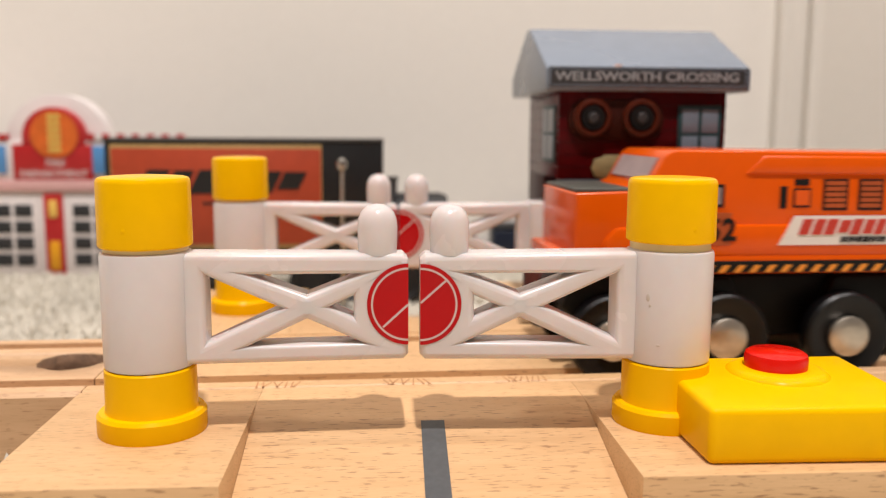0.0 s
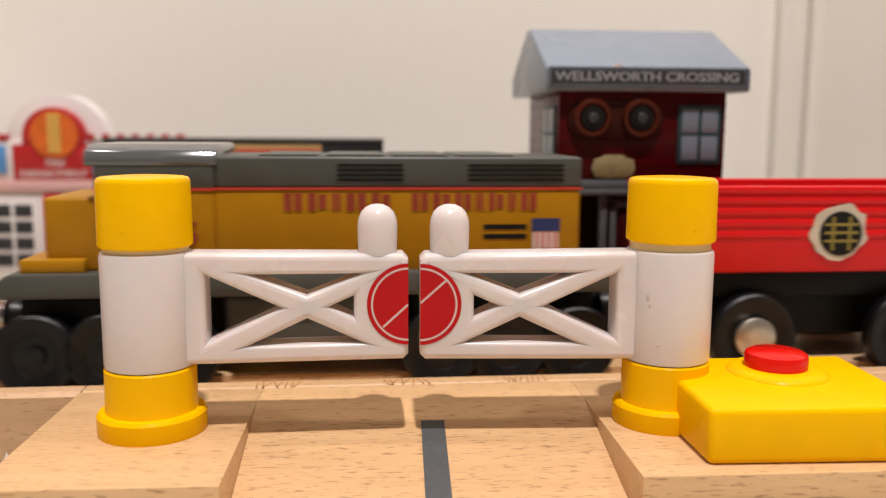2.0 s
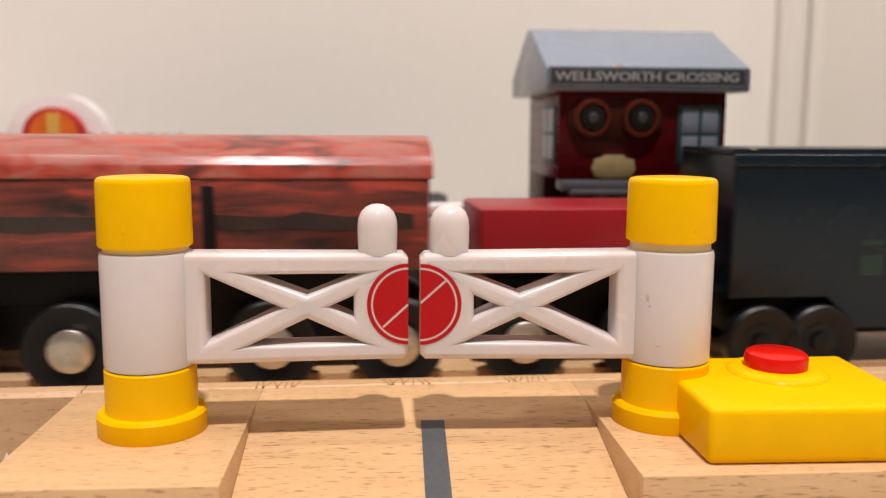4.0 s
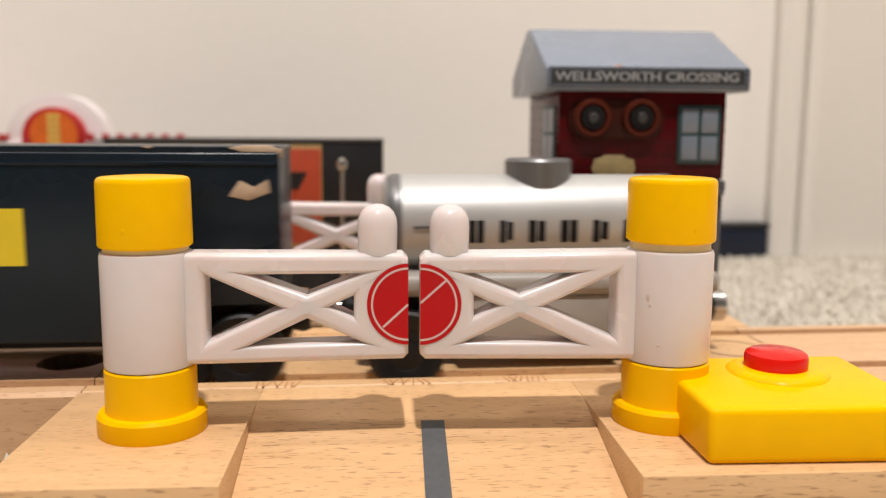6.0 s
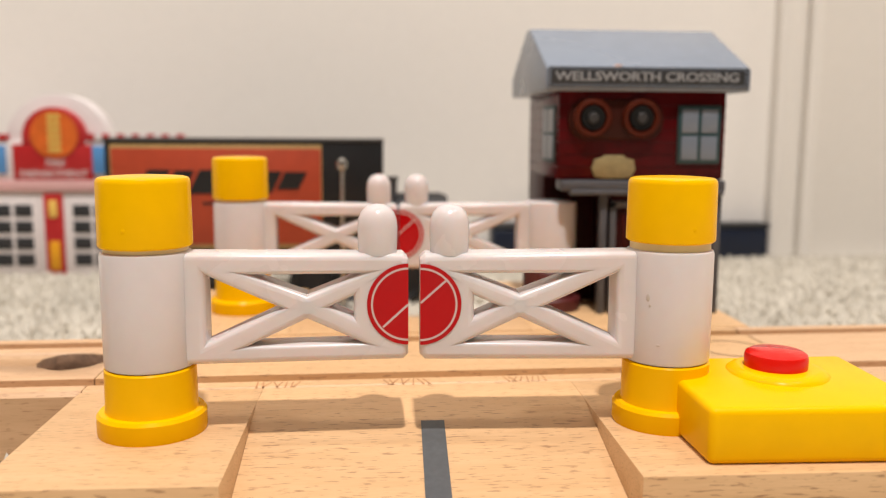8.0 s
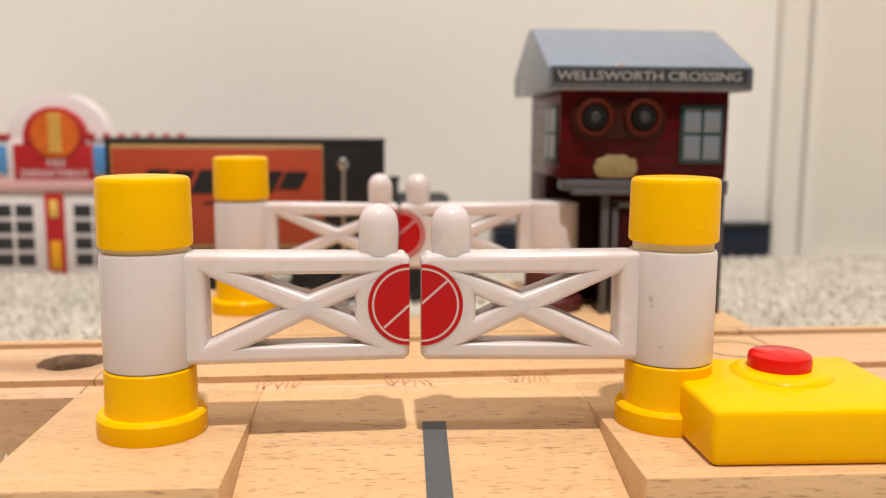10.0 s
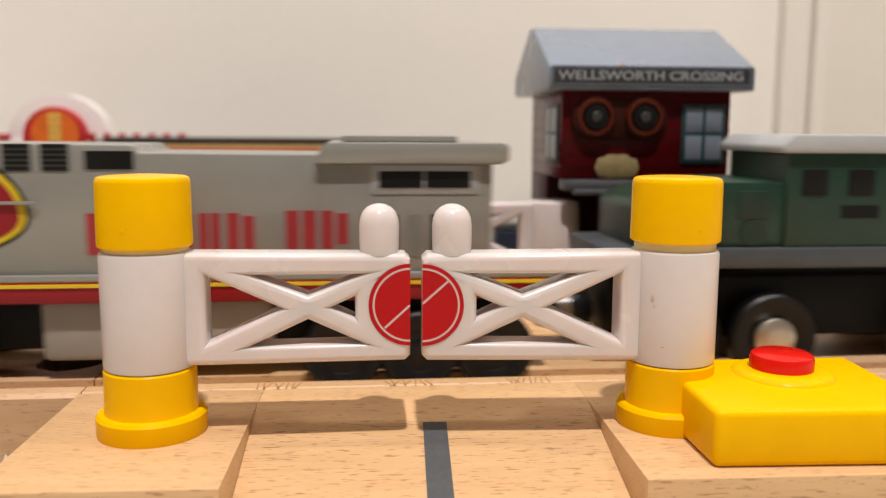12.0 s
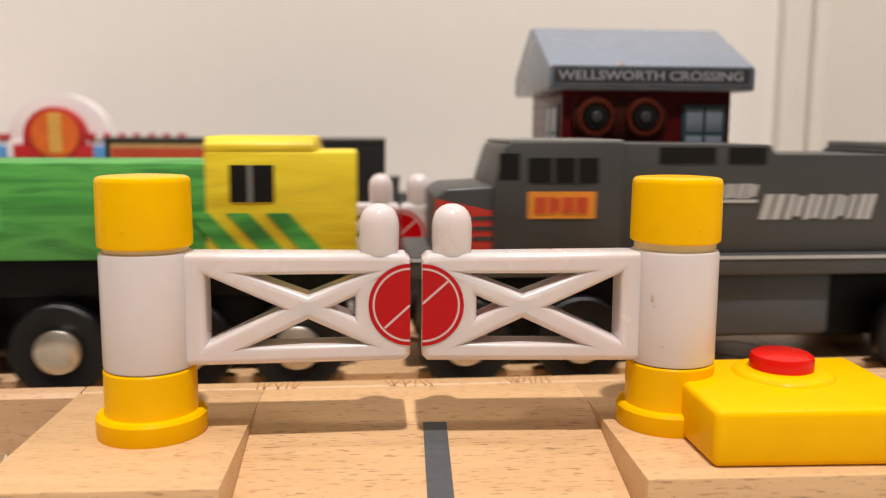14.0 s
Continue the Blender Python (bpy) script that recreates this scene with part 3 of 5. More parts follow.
def fire_station():
    Y, G = 220.0, -12.0
    ob = thing("fire_station", -0.0015, 0, -0.0011, "red and white toy fire station with garage doors on the carpet", "toy building")
    part("lower_wall", box(-205, -118, Y, Y + 22, G, 22.5, 0.5), STNWHITE, ob)
    part("fascia", box(-206, -117, Y - 1.2, Y + 22, 22.5, 26.8, 0.4), STNPINK, ob, "pink and white fascia board")
    part("upper_wall", box(-205, -113, Y + 0.6, Y + 22, 26.8, 42.5, 0.5), STNWHITE, ob)
    part("red_panel", box(-149, -118, Y - 0.4, Y + 1, 27.0, 41.0, 0.3), STNRED, ob)
    dome = [(-145, 41)] + [(-132.8 + 12.2 * math.cos(a), 43.5 + 12.2 * math.sin(a)) for a in [math.pi - i * math.pi / 18 for i in range(19)]] + [(-120.6, 41)]
    part("dome", prism(dome, Y - 0.6, Y + 10, 0.4), STNRED, ob, "red rounded gable")
    part("dome_disc", turned([(9.2, Y - 1.0), (9.2, Y - 0.5)], 40, -132.4, 0, "y", 45.0), STNORANGE, ob, "orange disc emblem")
    part("emblem", joined(*[box(-134.8, -129.8, Y - 1.3, Y - 0.9, 38 + i * 2.6, 39.9 + i * 2.6, 0.1) for i in range(6)]), STNYELLOW, ob, "yellow ladder-like emblem")
    halo = [(-149, 42)] + [(-132.8 + 20 * math.cos(a), 42 + 19 * math.sin(a)) for a in [math.pi - i * math.pi / 18 for i in range(19)]] + [(-113, 42)]
    part("back_gable", prism(halo, Y + 4, Y + 14, 0.5), STNWHITE, ob)
    for i in range(13):
        part("awning_stripe", box(-120 + i * 2.9, -117.2 + i * 2.9, Y + 0, Y + 3, 42.6, 45.4, 0.1), STNRED if i % 2 == 0 else STNWHITE, ob)
    for i in range(9):
        part("awning_stripe", box(-184 + i * 3.7, -180.5 + i * 3.7, Y + 0, Y + 3, 42.6, 45.0, 0.1), STNRED if i % 2 == 0 else STNWHITE, ob)
    for x in (-156.5, -118.2, -112.8):
        part("window", box(x, x + 4.8, Y - 0.5, Y + 1, 29.5, 40.5, 0.2), STNBLUE, ob, "small blue window")
    lettering("station_lettering", "FIRE", 0.0042, STNWHITE, ob, on_front(-132.5, Y - 0.5, 33.6))
    lettering("station_lettering", "DEPARTMENT", 0.0042, STNWHITE, ob, on_front(-133.2, Y - 0.5, 29.2))
    part("pillar", box(-138, -130.5, Y - 1.0, Y + 1, G, 21.5, 0.3), STNRED, ob)
    part("hydrant_emblem", box(-136.3, -132.2, Y - 1.4, Y - 0.8, -9, 2.5, 1.0), HYDRANT, ob, "yellow hydrant emblem")
    part("hydrant_emblem", box(-136, -132.6, Y - 1.4, Y - 0.8, 12, 19, 1.2), STNYELLOW, ob)
    for x0 in (-159, -128):
        door = part("garage_door", box(x0, x0 + 17.5, Y - 0.5, Y + 0.5, G, 20, 0.2), STNWHITE, ob)
        for i in range(4):
            for j in range(2):
                part("door_pane", box(x0 + 1.2 + j * 8.3, x0 + 8.2 + j * 8.3, Y - 0.8, Y - 0.3, -7.5 + i * 6.6, -2.6 + i * 6.6, 0.2), STNDARK, door)
    ob.scale = (0.98, 0.98, 0.98)
    return ob


fire_station()


CARRED = plain("boxcar_print_orange", (0.42, 0.055, 0.018), 0.45, vary=0.15)
TANEDGE = plain("boxcar_tan_edge", (0.42, 0.27, 0.10), 0.5, vary=0.15)
DULLBLACK = plain("dull_black", (0.008, 0.008, 0.009), 0.45, vary=0.3)
CHROME = plain("polished_metal", (0.62, 0.60, 0.56), 0.15, 1.0, vary=0.1)
DEEPBLUE = plain("deep_blue_plastic", (0.006, 0.012, 0.03), 0.4, vary=0.2)


def small_wheel(parent, x, y, z, r):
    part("wheel", turned([(r * 0.5, y), (r * 0.6, y + 0.4), (r * 0.8, y - 0.4), (r, y + 0.3), (r, y + 4), (r - 0.6, y + 4.4)], 32, x, 0, "y", z), DULLBLACK, parent)


def parked_boxcar():
    ob = thing("parked_orange_boxcar", 0, 0, 0, "black boxcar with orange printed sides parked on carpet", "toy wagon")
    part("body", box(-92.5, -4.2, 150, 178, 6.5, 41.6, 0.6), DULLBLACK, ob)
    part("roof", box(-92.8, -4.0, 149.6, 178.4, 41.4, 42.6, 0.4), plain("boxcar_roof", (0.05, 0.045, 0.04), 0.5, vary=0.2), ob)
    side = part("side_print", box(-90.6, -24, 149.5, 150.3, 7.2, 40.6, 0.1), TANEDGE, ob, "tan edged orange side panel")
    part("side_field", box(-90.2, -24.3, 149.3, 149.9, 8.6, 39.4, 0.1), CARRED, side)
    for i, (x, w, z, h) in enumerate(((-82.5, 7, 25.6, 7.0), (-74, 6, 25.2, 7.2), (-66.5, 8, 25, 7.6), (-57, 8, 25, 7.2), (-46, 6, 25.4, 6.8), (-38.5, 7, 26.4, 5.6))):
        b = box(x, x + w, 149.05, 149.6, z, z + h, 0)
        for v in b.verts:
            v.co.x += (v.co.z - z) * 0.5
        part("side_emblem", b, DULLBLACK, side)
    part("small_print", box(-62, -33, 149.05, 149.6, 21.6, 22.3, 0), DULLBLACK, side)
    part("underframe", box(-86, -8, 154, 174, -2, 6.8, 0.5), DULLBLACK, ob)
    for x in (-82, -68, -28, -14):
        small_wheel(ob, x, 150.5, -4.6, 7.4)
        small_wheel(ob, x, 172.0, -4.6, 7.4)
    return ob


parked_boxcar()


def hook_stand():
    ob = thing("metal_hook_stand", 0, 0, 0, "thin polished metal pole with a round top", "toy pole")
    part("base", turned([(3.4, -12.4), (3.4, -11.2), (2.6, -10.6)], 24, -17.2, 142), CHROME, ob)
    part("pole", turned([(0.7, -11), (0.6, 33)], 12, -17.2, 142), CHROME, ob)
    part("knob", turned([(0.3, 32.4), (1.5, 33.2), (1.9, 34.6), (1.5, 36), (0.3, 36.8)], 24, -17.2, 142), CHROME, ob, "round polished knob")
    return ob


hook_stand()


def parked_engine():
    ob = thing("parked_black_engine", 0, 0, 0, "black toy steam engine parked behind the boxcar", "toy locomotive")
    part("boiler", turned([(0.2, -2), (8.6, -1.6), (9.4, 0.4), (9.4, 15), (8.4, 17.4), (0.2, 18)], 40, 0, 164, "x", 15.0), DULLBLACK, ob)
    part("footplate", box(-4, 20, 152, 176, 3.4, 6.4, 0.6), DULLBLACK, ob)
    part("chimney", turned([(1.7, 23), (1.6, 28), (2.2, 30.0)], 20, -1.2, 160), GREYTRIM, ob)
    part("valve", turned([(1.4, 23), (1.4, 27), (0.6, 28.4)], 20, 8.6, 162), GREYTRIM, ob)
    part("underframe", box(-2, 18, 156, 172, -4, 3.6, 0.6), DULLBLACK, ob)
    for x in (2, 14):
        small_wheel(ob, x, 152.5, -4.0, 8.0)
        small_wheel(ob, x, 171, -4.0, 8.0)
    return ob


parked_engine()


def low_box():
    ob = thing("dark_blue_case", 0, 0, 0, "low dark blue plastic case on the carpet by the wall", "plastic case")
    part("case_body", box(44.6, 171.4, 247, 257, -12.4, 1.9, 1.2, 3), DEEPBLUE, ob)
    part("case_lid", box(44.2, 171.8, 246.6, 257.4, 2.0, 4.2, 0.8, 3), DULLBLACK, ob)
    return ob


low_box()

# ---- trains ----
TYRE = plain("black_tyre", (0.003, 0.003, 0.0035), 0.34, vary=0.3, spec=0.3)
UNDER = plain("black_chassis", (0.003, 0.003, 0.003), 0.5, vary=0.3, spec=0.2)
NICKEL = plain("nickel_hub", (0.50, 0.45, 0.38), 0.3, 0.9, vary=0.25, grain=500)
STEEL = plain("magnet_steel", (0.45, 0.43, 0.41), 0.25, 1.0, vary=0.2)
ORANGE = plain("loco_orange", (0.70, 0.090, 0.001), 0.18, vary=0.06, spec=0.3)
ORANGEDK = plain("panel_orange", (0.40, 0.065, 0.004), 0.45, vary=0.2)
INK = plain("printed_black", (0.006, 0.0055, 0.005), 0.5, vary=0.2, spec=0.2)
PRINTWHITE = plain("printed_white", (0.72, 0.68, 0.64), 0.45, vary=0.06)
PRINTRED = plain("printed_red", (0.50, 0.03, 0.015), 0.45, vary=0.1)
GLASSPRINT = plain("printed_window", (0.34, 0.25, 0.25), 0.3, vary=0.25, grain=180)
DULLRED = plain("printed_dull_red", (0.27, 0.03, 0.008), 0.5, vary=0.15)
MUSTARD = plain("loco_mustard", (0.37, 0.168, 0.002), 0.42, vary=0.12, spec=0.2)
ARMOUR = plain("loco_warm_grey", (0.065, 0.065, 0.055), 0.4, vary=0.15, spec=0.35)
ROOFGLOSS = plain("glossy_roof_grey", (0.085, 0.090, 0.088), 0.10, vary=0.1, spec=0.6, coat=0.6)
LIGHTGREY = plain("loco_light_grey", (0.20, 0.20, 0.18), 0.35, vary=0.12)
BLUE = plain("printed_blue", (0.02, 0.03, 0.12), 0.45, vary=0.1)
GONRED = plain("wagon_red", (0.62, 0.004, 0.006), 0.34, vary=0.06, spec=0.3)
NAVY = plain("boxcar_navy", (0.004, 0.010, 0.017), 0.25, vary=0.2, spec=0.3)
CSYELLOW = plain("printed_yellow", (0.70, 0.52, 0.01), 0.45, vary=0.08)
SILVER = plain("tank_silver", (0.47, 0.47, 0.455), 0.42, 0.45, vary=0.06)
TANKGREY = plain("tank_frame_grey", (0.30, 0.28, 0.25), 0.45, vary=0.1)
GUNMETAL = plain("tank_end_grey", (0.16, 0.16, 0.16), 0.35, 0.5, vary=0.15)
GREEN = plain("loco_dark_green", (0.005, 0.032, 0.016), 0.4, vary=0.2)
GREENDK = plain("loco_green_panel", (0.005, 0.022, 0.012), 0.5, vary=0.2)
PALEROOF = plain("roof_pale_grey", (0.38, 0.39, 0.40), 0.35, vary=0.1)
FRAMEGREY = plain("frame_slate", (0.055, 0.062, 0.07), 0.4, vary=0.15)
SANTARED = plain("printed_deep_red", (0.34, 0.022, 0.028), 0.45, vary=0.12)
CRIMSON = plain("loco_crimson", (0.27, 0.006, 0.012), 0.35, vary=0.1, spec=0.35)
WARMSILVER = plain("loco_silver", (0.30, 0.295, 0.270), 0.27, 0.3, vary=0.06)
SPGREY = plain("loco_charcoal", (0.045, 0.046, 0.044), 0.42, vary=0.15)
SPLIGHT = plain("pale_grey_print_and_highlight", (0.42, 0.42, 0.41), 0.5, vary=0.08)
NUMORANGE = plain("number_orange", (0.72, 0.26, 0.02), 0.45, vary=0.1)


def streaked(name, colours, rough, sx=1.0):
    """Hand-brushed paint: long uneven streaks of several colours."""
    m = bpy.data.materials.new(name)
    nodes, links, bsdf = nodes_of(m)
    at = nodes.new("ShaderNodeTexCoord")
    mp = nodes.new("ShaderNodeMapping")
    mp.inputs["Scale"].default_value = (22 * sx, 90, 150)
    n = nodes.new("ShaderNodeTexNoise")
    n.inputs["Scale"].default_value, n.inputs["Detail"].default_value, n.inputs["Distortion"].default_value = 1.6, 7, 0.6
    links.new(at.outputs["Object"], mp.inputs["Vector"])
    links.new(mp.outputs[0], n.inputs["Vector"])
    ramp = nodes.new("ShaderNodeValToRGB")
    els = ramp.color_ramp.elements
    for i, c in enumerate(colours):
        pos = 0.34 + 0.32 * i / (len(colours) - 1)
        e = els[i] if i < 2 else els.new(pos)
        e.position, e.color = pos, (*c, 1)
    links.new(n.outputs[0], ramp.inputs[0])
    links.new(ramp.outputs[0], bsdf.inputs["Base Color"])
    bsdf.inputs["Roughness"].default_value = rough
    b = nodes.new("ShaderNodeBump")
    b.inputs["Strength"].default_value, b.inputs["Distance"].default_value = 0.25, 0.0005
    links.new(n.outputs[0], b.inputs["Height"])
    links.new(b.outputs[0], bsdf.inputs["Normal"])
    return m


RUST = streaked("brushed_rust", [(0.018, 0.010, 0.008), (0.10, 0.024, 0.017), (0.19, 0.036, 0.024), (0.40, 0.055, 0.032)], 0.36, 1.6)
RUSTROOF = streaked("brushed_rust_roof", [(0.10, 0.03, 0.022), (0.36, 0.05, 0.03), (0.34, 0.12, 0.09), (0.46, 0.07, 0.04)], 0.3, 2.4)
GRASSGREEN = streaked("brushed_green", [(0.02, 0.14, 0.02), (0.04, 0.26, 0.035), (0.08, 0.36, 0.06), (0.03, 0.2, 0.03)], 0.5)
LEMON = streaked("brushed_yellow", [(0.58, 0.42, 0.008), (0.72, 0.54, 0.01), (0.78, 0.62, 0.02), (0.66, 0.48, 0.008)], 0.5)

WHEELS = []
RADIUS = 8.6
HALF = 14.6


def wheel(car, x, hub=True, r=RADIUS, y0=-15.7):
    """A pair of wheels on their axle; the hub is a nickel cap."""
    spin = new("wheelset")
    spin.empty_display_size = 0.005
    spin.parent = car
    rad = r - 2.4
    base = pose(x * MM, 0, rad * MM)
    spin.matrix_basis = base
    for s in (-1, 1):
        y = s * abs(y0)
        tyre = [(r - 0.5, y), (r, y - s * 0.6), (r, y - s * 3.0), (r - 0.8, y - s * 3.6)]
        face = [(0.1, y - s * 0.9), (r * 0.5, y - s * 0.9), (r * 0.58, y - s * 0.5), (r * 0.72, y - s * 0.35), (r * 0.8, y)]
        part("tyre", turned(face + tyre + [(0.1, y - s * 3.6)], 40, 0, 0, "y"), TYRE, spin)
        if hub:
            part("hub", turned([(4.0, y - s * 0.8), (4.0, y + s * 0.2), (3.6, y + s * 0.5), (1.8, y + s * 0.75), (0.1, y + s * 0.8)], 28, 0, 0, "y"), NICKEL, spin, "shiny nickel hub cap")
        else:
            part("hub", turned([(2.0, y - s * 0.8), (2.0, y - s * 0.1), (1.2, y + s * 0.1), (0.1, y + s * 0.1)], 20, 0, 0, "y"), TYRE, spin)
    part("axle", turned([(1.2, -12.2), (1.2, 12.2)], 12, 0, 0, "y"), STEEL, spin)
    WHEELS.append((spin, x, r))
    return spin


def coupler(car, x, side, z=9.5, reach=7.2):
    part("coupling", joined(turned([(2.2, x), (3.6, x + side * 1.2), (4.0, x + side * 3.2), (3.4, x + side * 4.6)] if side > 0 else [(3.4, x - 4.6), (4.0, x - 3.2), (3.6, x - 1.2), (2.2, x)], 28, 0, 0, "x", z)), BLACK, car)
    a, b = (x + side * 4.5, x + side * reach)
    part("magnet", turned([(3.3, min(a, b)), (3.3, max(a, b))], 28, 0, 0, "x", z), STEEL, car, "round steel coupling magnet")


def decal(name, car, x0, x1, z0, z1, material, y=-HALF, t=0.18, label="", parent=None, r=0.0):
    return part(name, box(x0, x1, y - t, y + 0.3, z0, z1, r), material, parent or car, label)


def bars(name, car, x0, z0, widths, height, material, y, slant=0.0, label="", gap=0.7, hollow=True):
    """Emblems that stay unlettered: a pair of plain upright bars for each character, of its size and colour."""
    made = None
    x = x0
    for count, w in enumerate(widths):
        if hollow and w > 1.2:
            k, h = w * 0.43, height
            low = (0.0, 0.12, 0.05)[count % 3] * h
            b = joined(box(x, x + k, y - 0.16, y + 0.2, z0, z0 + h, 0), box(x + w - k, x + w, y - 0.16, y + 0.2, z0 + low, z0 + h - low * 0.6, 0))
        else:
            b = box(x, x + w, y - 0.16, y + 0.2, z0, z0 + height, 0)
        for v in b.verts:
            v.co.x += (v.co.z - z0) * slant
        made = part(name + "_block", b, material, car, label)
        x += w + gap
    return made


def train_car(name, label, category):
    return thing(name, 0, TRACK_Y * MM, 0, label, category, "wooden toy train")


def chassis(car, x0, x1, z0=5.0, z1=17.5, w=8.6):
    part("chassis", box(x0, x1, -w, w, z0, z1, 0.8), UNDER, car)


def orange_loco():
    """Nose at x = 0, tail at 88."""
    car = train_car("orange_diesel_locomotive", "bright orange wooden toy diesel locomotive with black print", "toy locomotive")
    body = [(0.4, 19.0), (0.4, 34.2), (12.5, 34.5), (14.6, 35.8), (17.5, 41.2), (19, 42.2), (38, 42.2), (39, 42.1), (86.8, 41.8), (88.0, 40.6), (88.0, 19.0)]
    part("body", prism(body, -13.8, 13.8, 0.9, 3), ORANGE, car)
    part("hood_shoulder", prism([(33.2, 37.7), (36.8, 41.3), (87.6, 41.1), (87.6, 37.5)], -14.3, 14.3, 0.6, 3), ORANGE, car, "wider orange hood shoulder")
    part("running_board", box(-2.0, 88.6, -14.6, 14.6, 18.6, 22.4, 0.6), ORANGE, car)
    part("walkway_panel", prism([(5.5, 22), (6.0, 25.2), (8.2, 27.6), (20, 28.2), (88, 28.0), (88, 22)], -14.7, 14.7, 0.7), ORANGE, car)
    part("hood_top", box(0.8, 12.5, -12.6, 12.6, 34.0, 34.9, 0.3), ARMOUR, car, "dark grey hood top")
    stripe = part("hazard_band", box(18, 87.6, -14.9, -14.4, 18.9, 21.2, 0.05), INK, car, "black and orange hazard stripes")
    for i in range(22):
        b = box(19 + i * 3.1, 20.3 + i * 3.1, -15.0, -14.6, 19.0, 20.4, 0)
        for v in b.verts:
            v.co.x += (v.co.z - 19) * 0.8
        part("hazard_stripe", b, NUMORANGE, stripe)
    win = decal("cab_window", car, 17.6, 29.3, 31.4, 35.8, INK, -13.8, 0.14, "printed cab window")
    decal("window_pane", car, 18.4, 23.2, 32.0, 35.2, GLASSPRINT, -13.8, 0.22, parent=win)
    decal("window_pane", car, 24.0, 28.6, 32.0, 35.2, GLASSPRINT, -13.8, 0.22, parent=win)
    part("windscreen", prism([(14.9, 36.5), (17.2, 40.6), (17.0, 40.75), (14.7, 36.65)], -11, 11, 0), GLASSPRINT, car, "printed windscreen")
    decal("number_panel", car, 17.2, 30.5, 24.2, 30.4, ORANGEDK, -14.72, 0.1, "hand-numbered orange panel")
    lettering("road_number", "8052", 0.0058, INK, car, on_front(25.6, -14.92, 27.0), "black hand-drawn road number", 0.00018, 1.05)
    decal("grille", car, 40.4, 41.8, 31.2, 35.4, INK, -13.8)
    decal("locker", car, 43, 46.6, 31.4, 35.0, INK, -13.8)
    decal("locker_face", car, 43.4, 46.3, 31.8, 34.7, ORANGE, -13.8, 0.24)
    decal("vent", car, 43.2, 46.2, 35.6, 36.8, INK, -13.8)
    for i in range(4):
        d = decal("side_door", car, 49 + i * 7.2, 54.2 + i * 7.2, 30.8, 36.8, INK, -13.8, 0.12, "printed louvred door")
        for k in range(5):
            decal("louvre", car, 49.5 + i * 7.2, 53.7 + i * 7.2, 31.3 + k * 1.08, 32.1 + k * 1.08, ORANGEDK, -13.8, 0.2, parent=d)
    for k in range(5):
        decal("louvre", car, 78, 82.2, 31 + k * 1.2, 31.7 + k * 1.2, INK, -13.8)
        decal("louvre", car, 83.5, 85.3, 31 + k * 1.2, 31.7 + k * 1.2, INK, -13.8)
    b = box(40.0, 66, -14.9, -14.5, 24.2, 29.8, 0)
    for v in b.verts:
        v.co.x += (v.co.z - 24) * 0.55
    plate = part("emblem_plate", b, PRINTWHITE, car, "white slanted emblem panel")
    bars("emblem", plate, 43.9, 26.2, (4.6, 4.8, 4.4, 4.0), 3.0, PRINTRED, -14.92, 0.35, "red emblem strokes", 0.5)
    bars("emblem", plate, 52.5, 24.7, (1.4, 1.4, 1.0, 1.2, 1.4, 1.6), 1.1, INK, -14.92, 0.2, "", 0.25)
    chassis(car, 1, 87)
    for x in (-1.5, 52):
        part("bogie_frame", prism([(x, 12), (x + 2.5, 17.6), (x + 34, 17.6), (x + 36.5, 12), (x + 33.5, 9.5), (x + 3, 9.5)], -11.5, 11.5, 0.8), UNDER, car)
    for x in (8.3, 30.5, 55.3, 76.0):
        wheel(car, x)
    coupler(car, 0, -1)
    coupler(car, 88, 1)
    return car


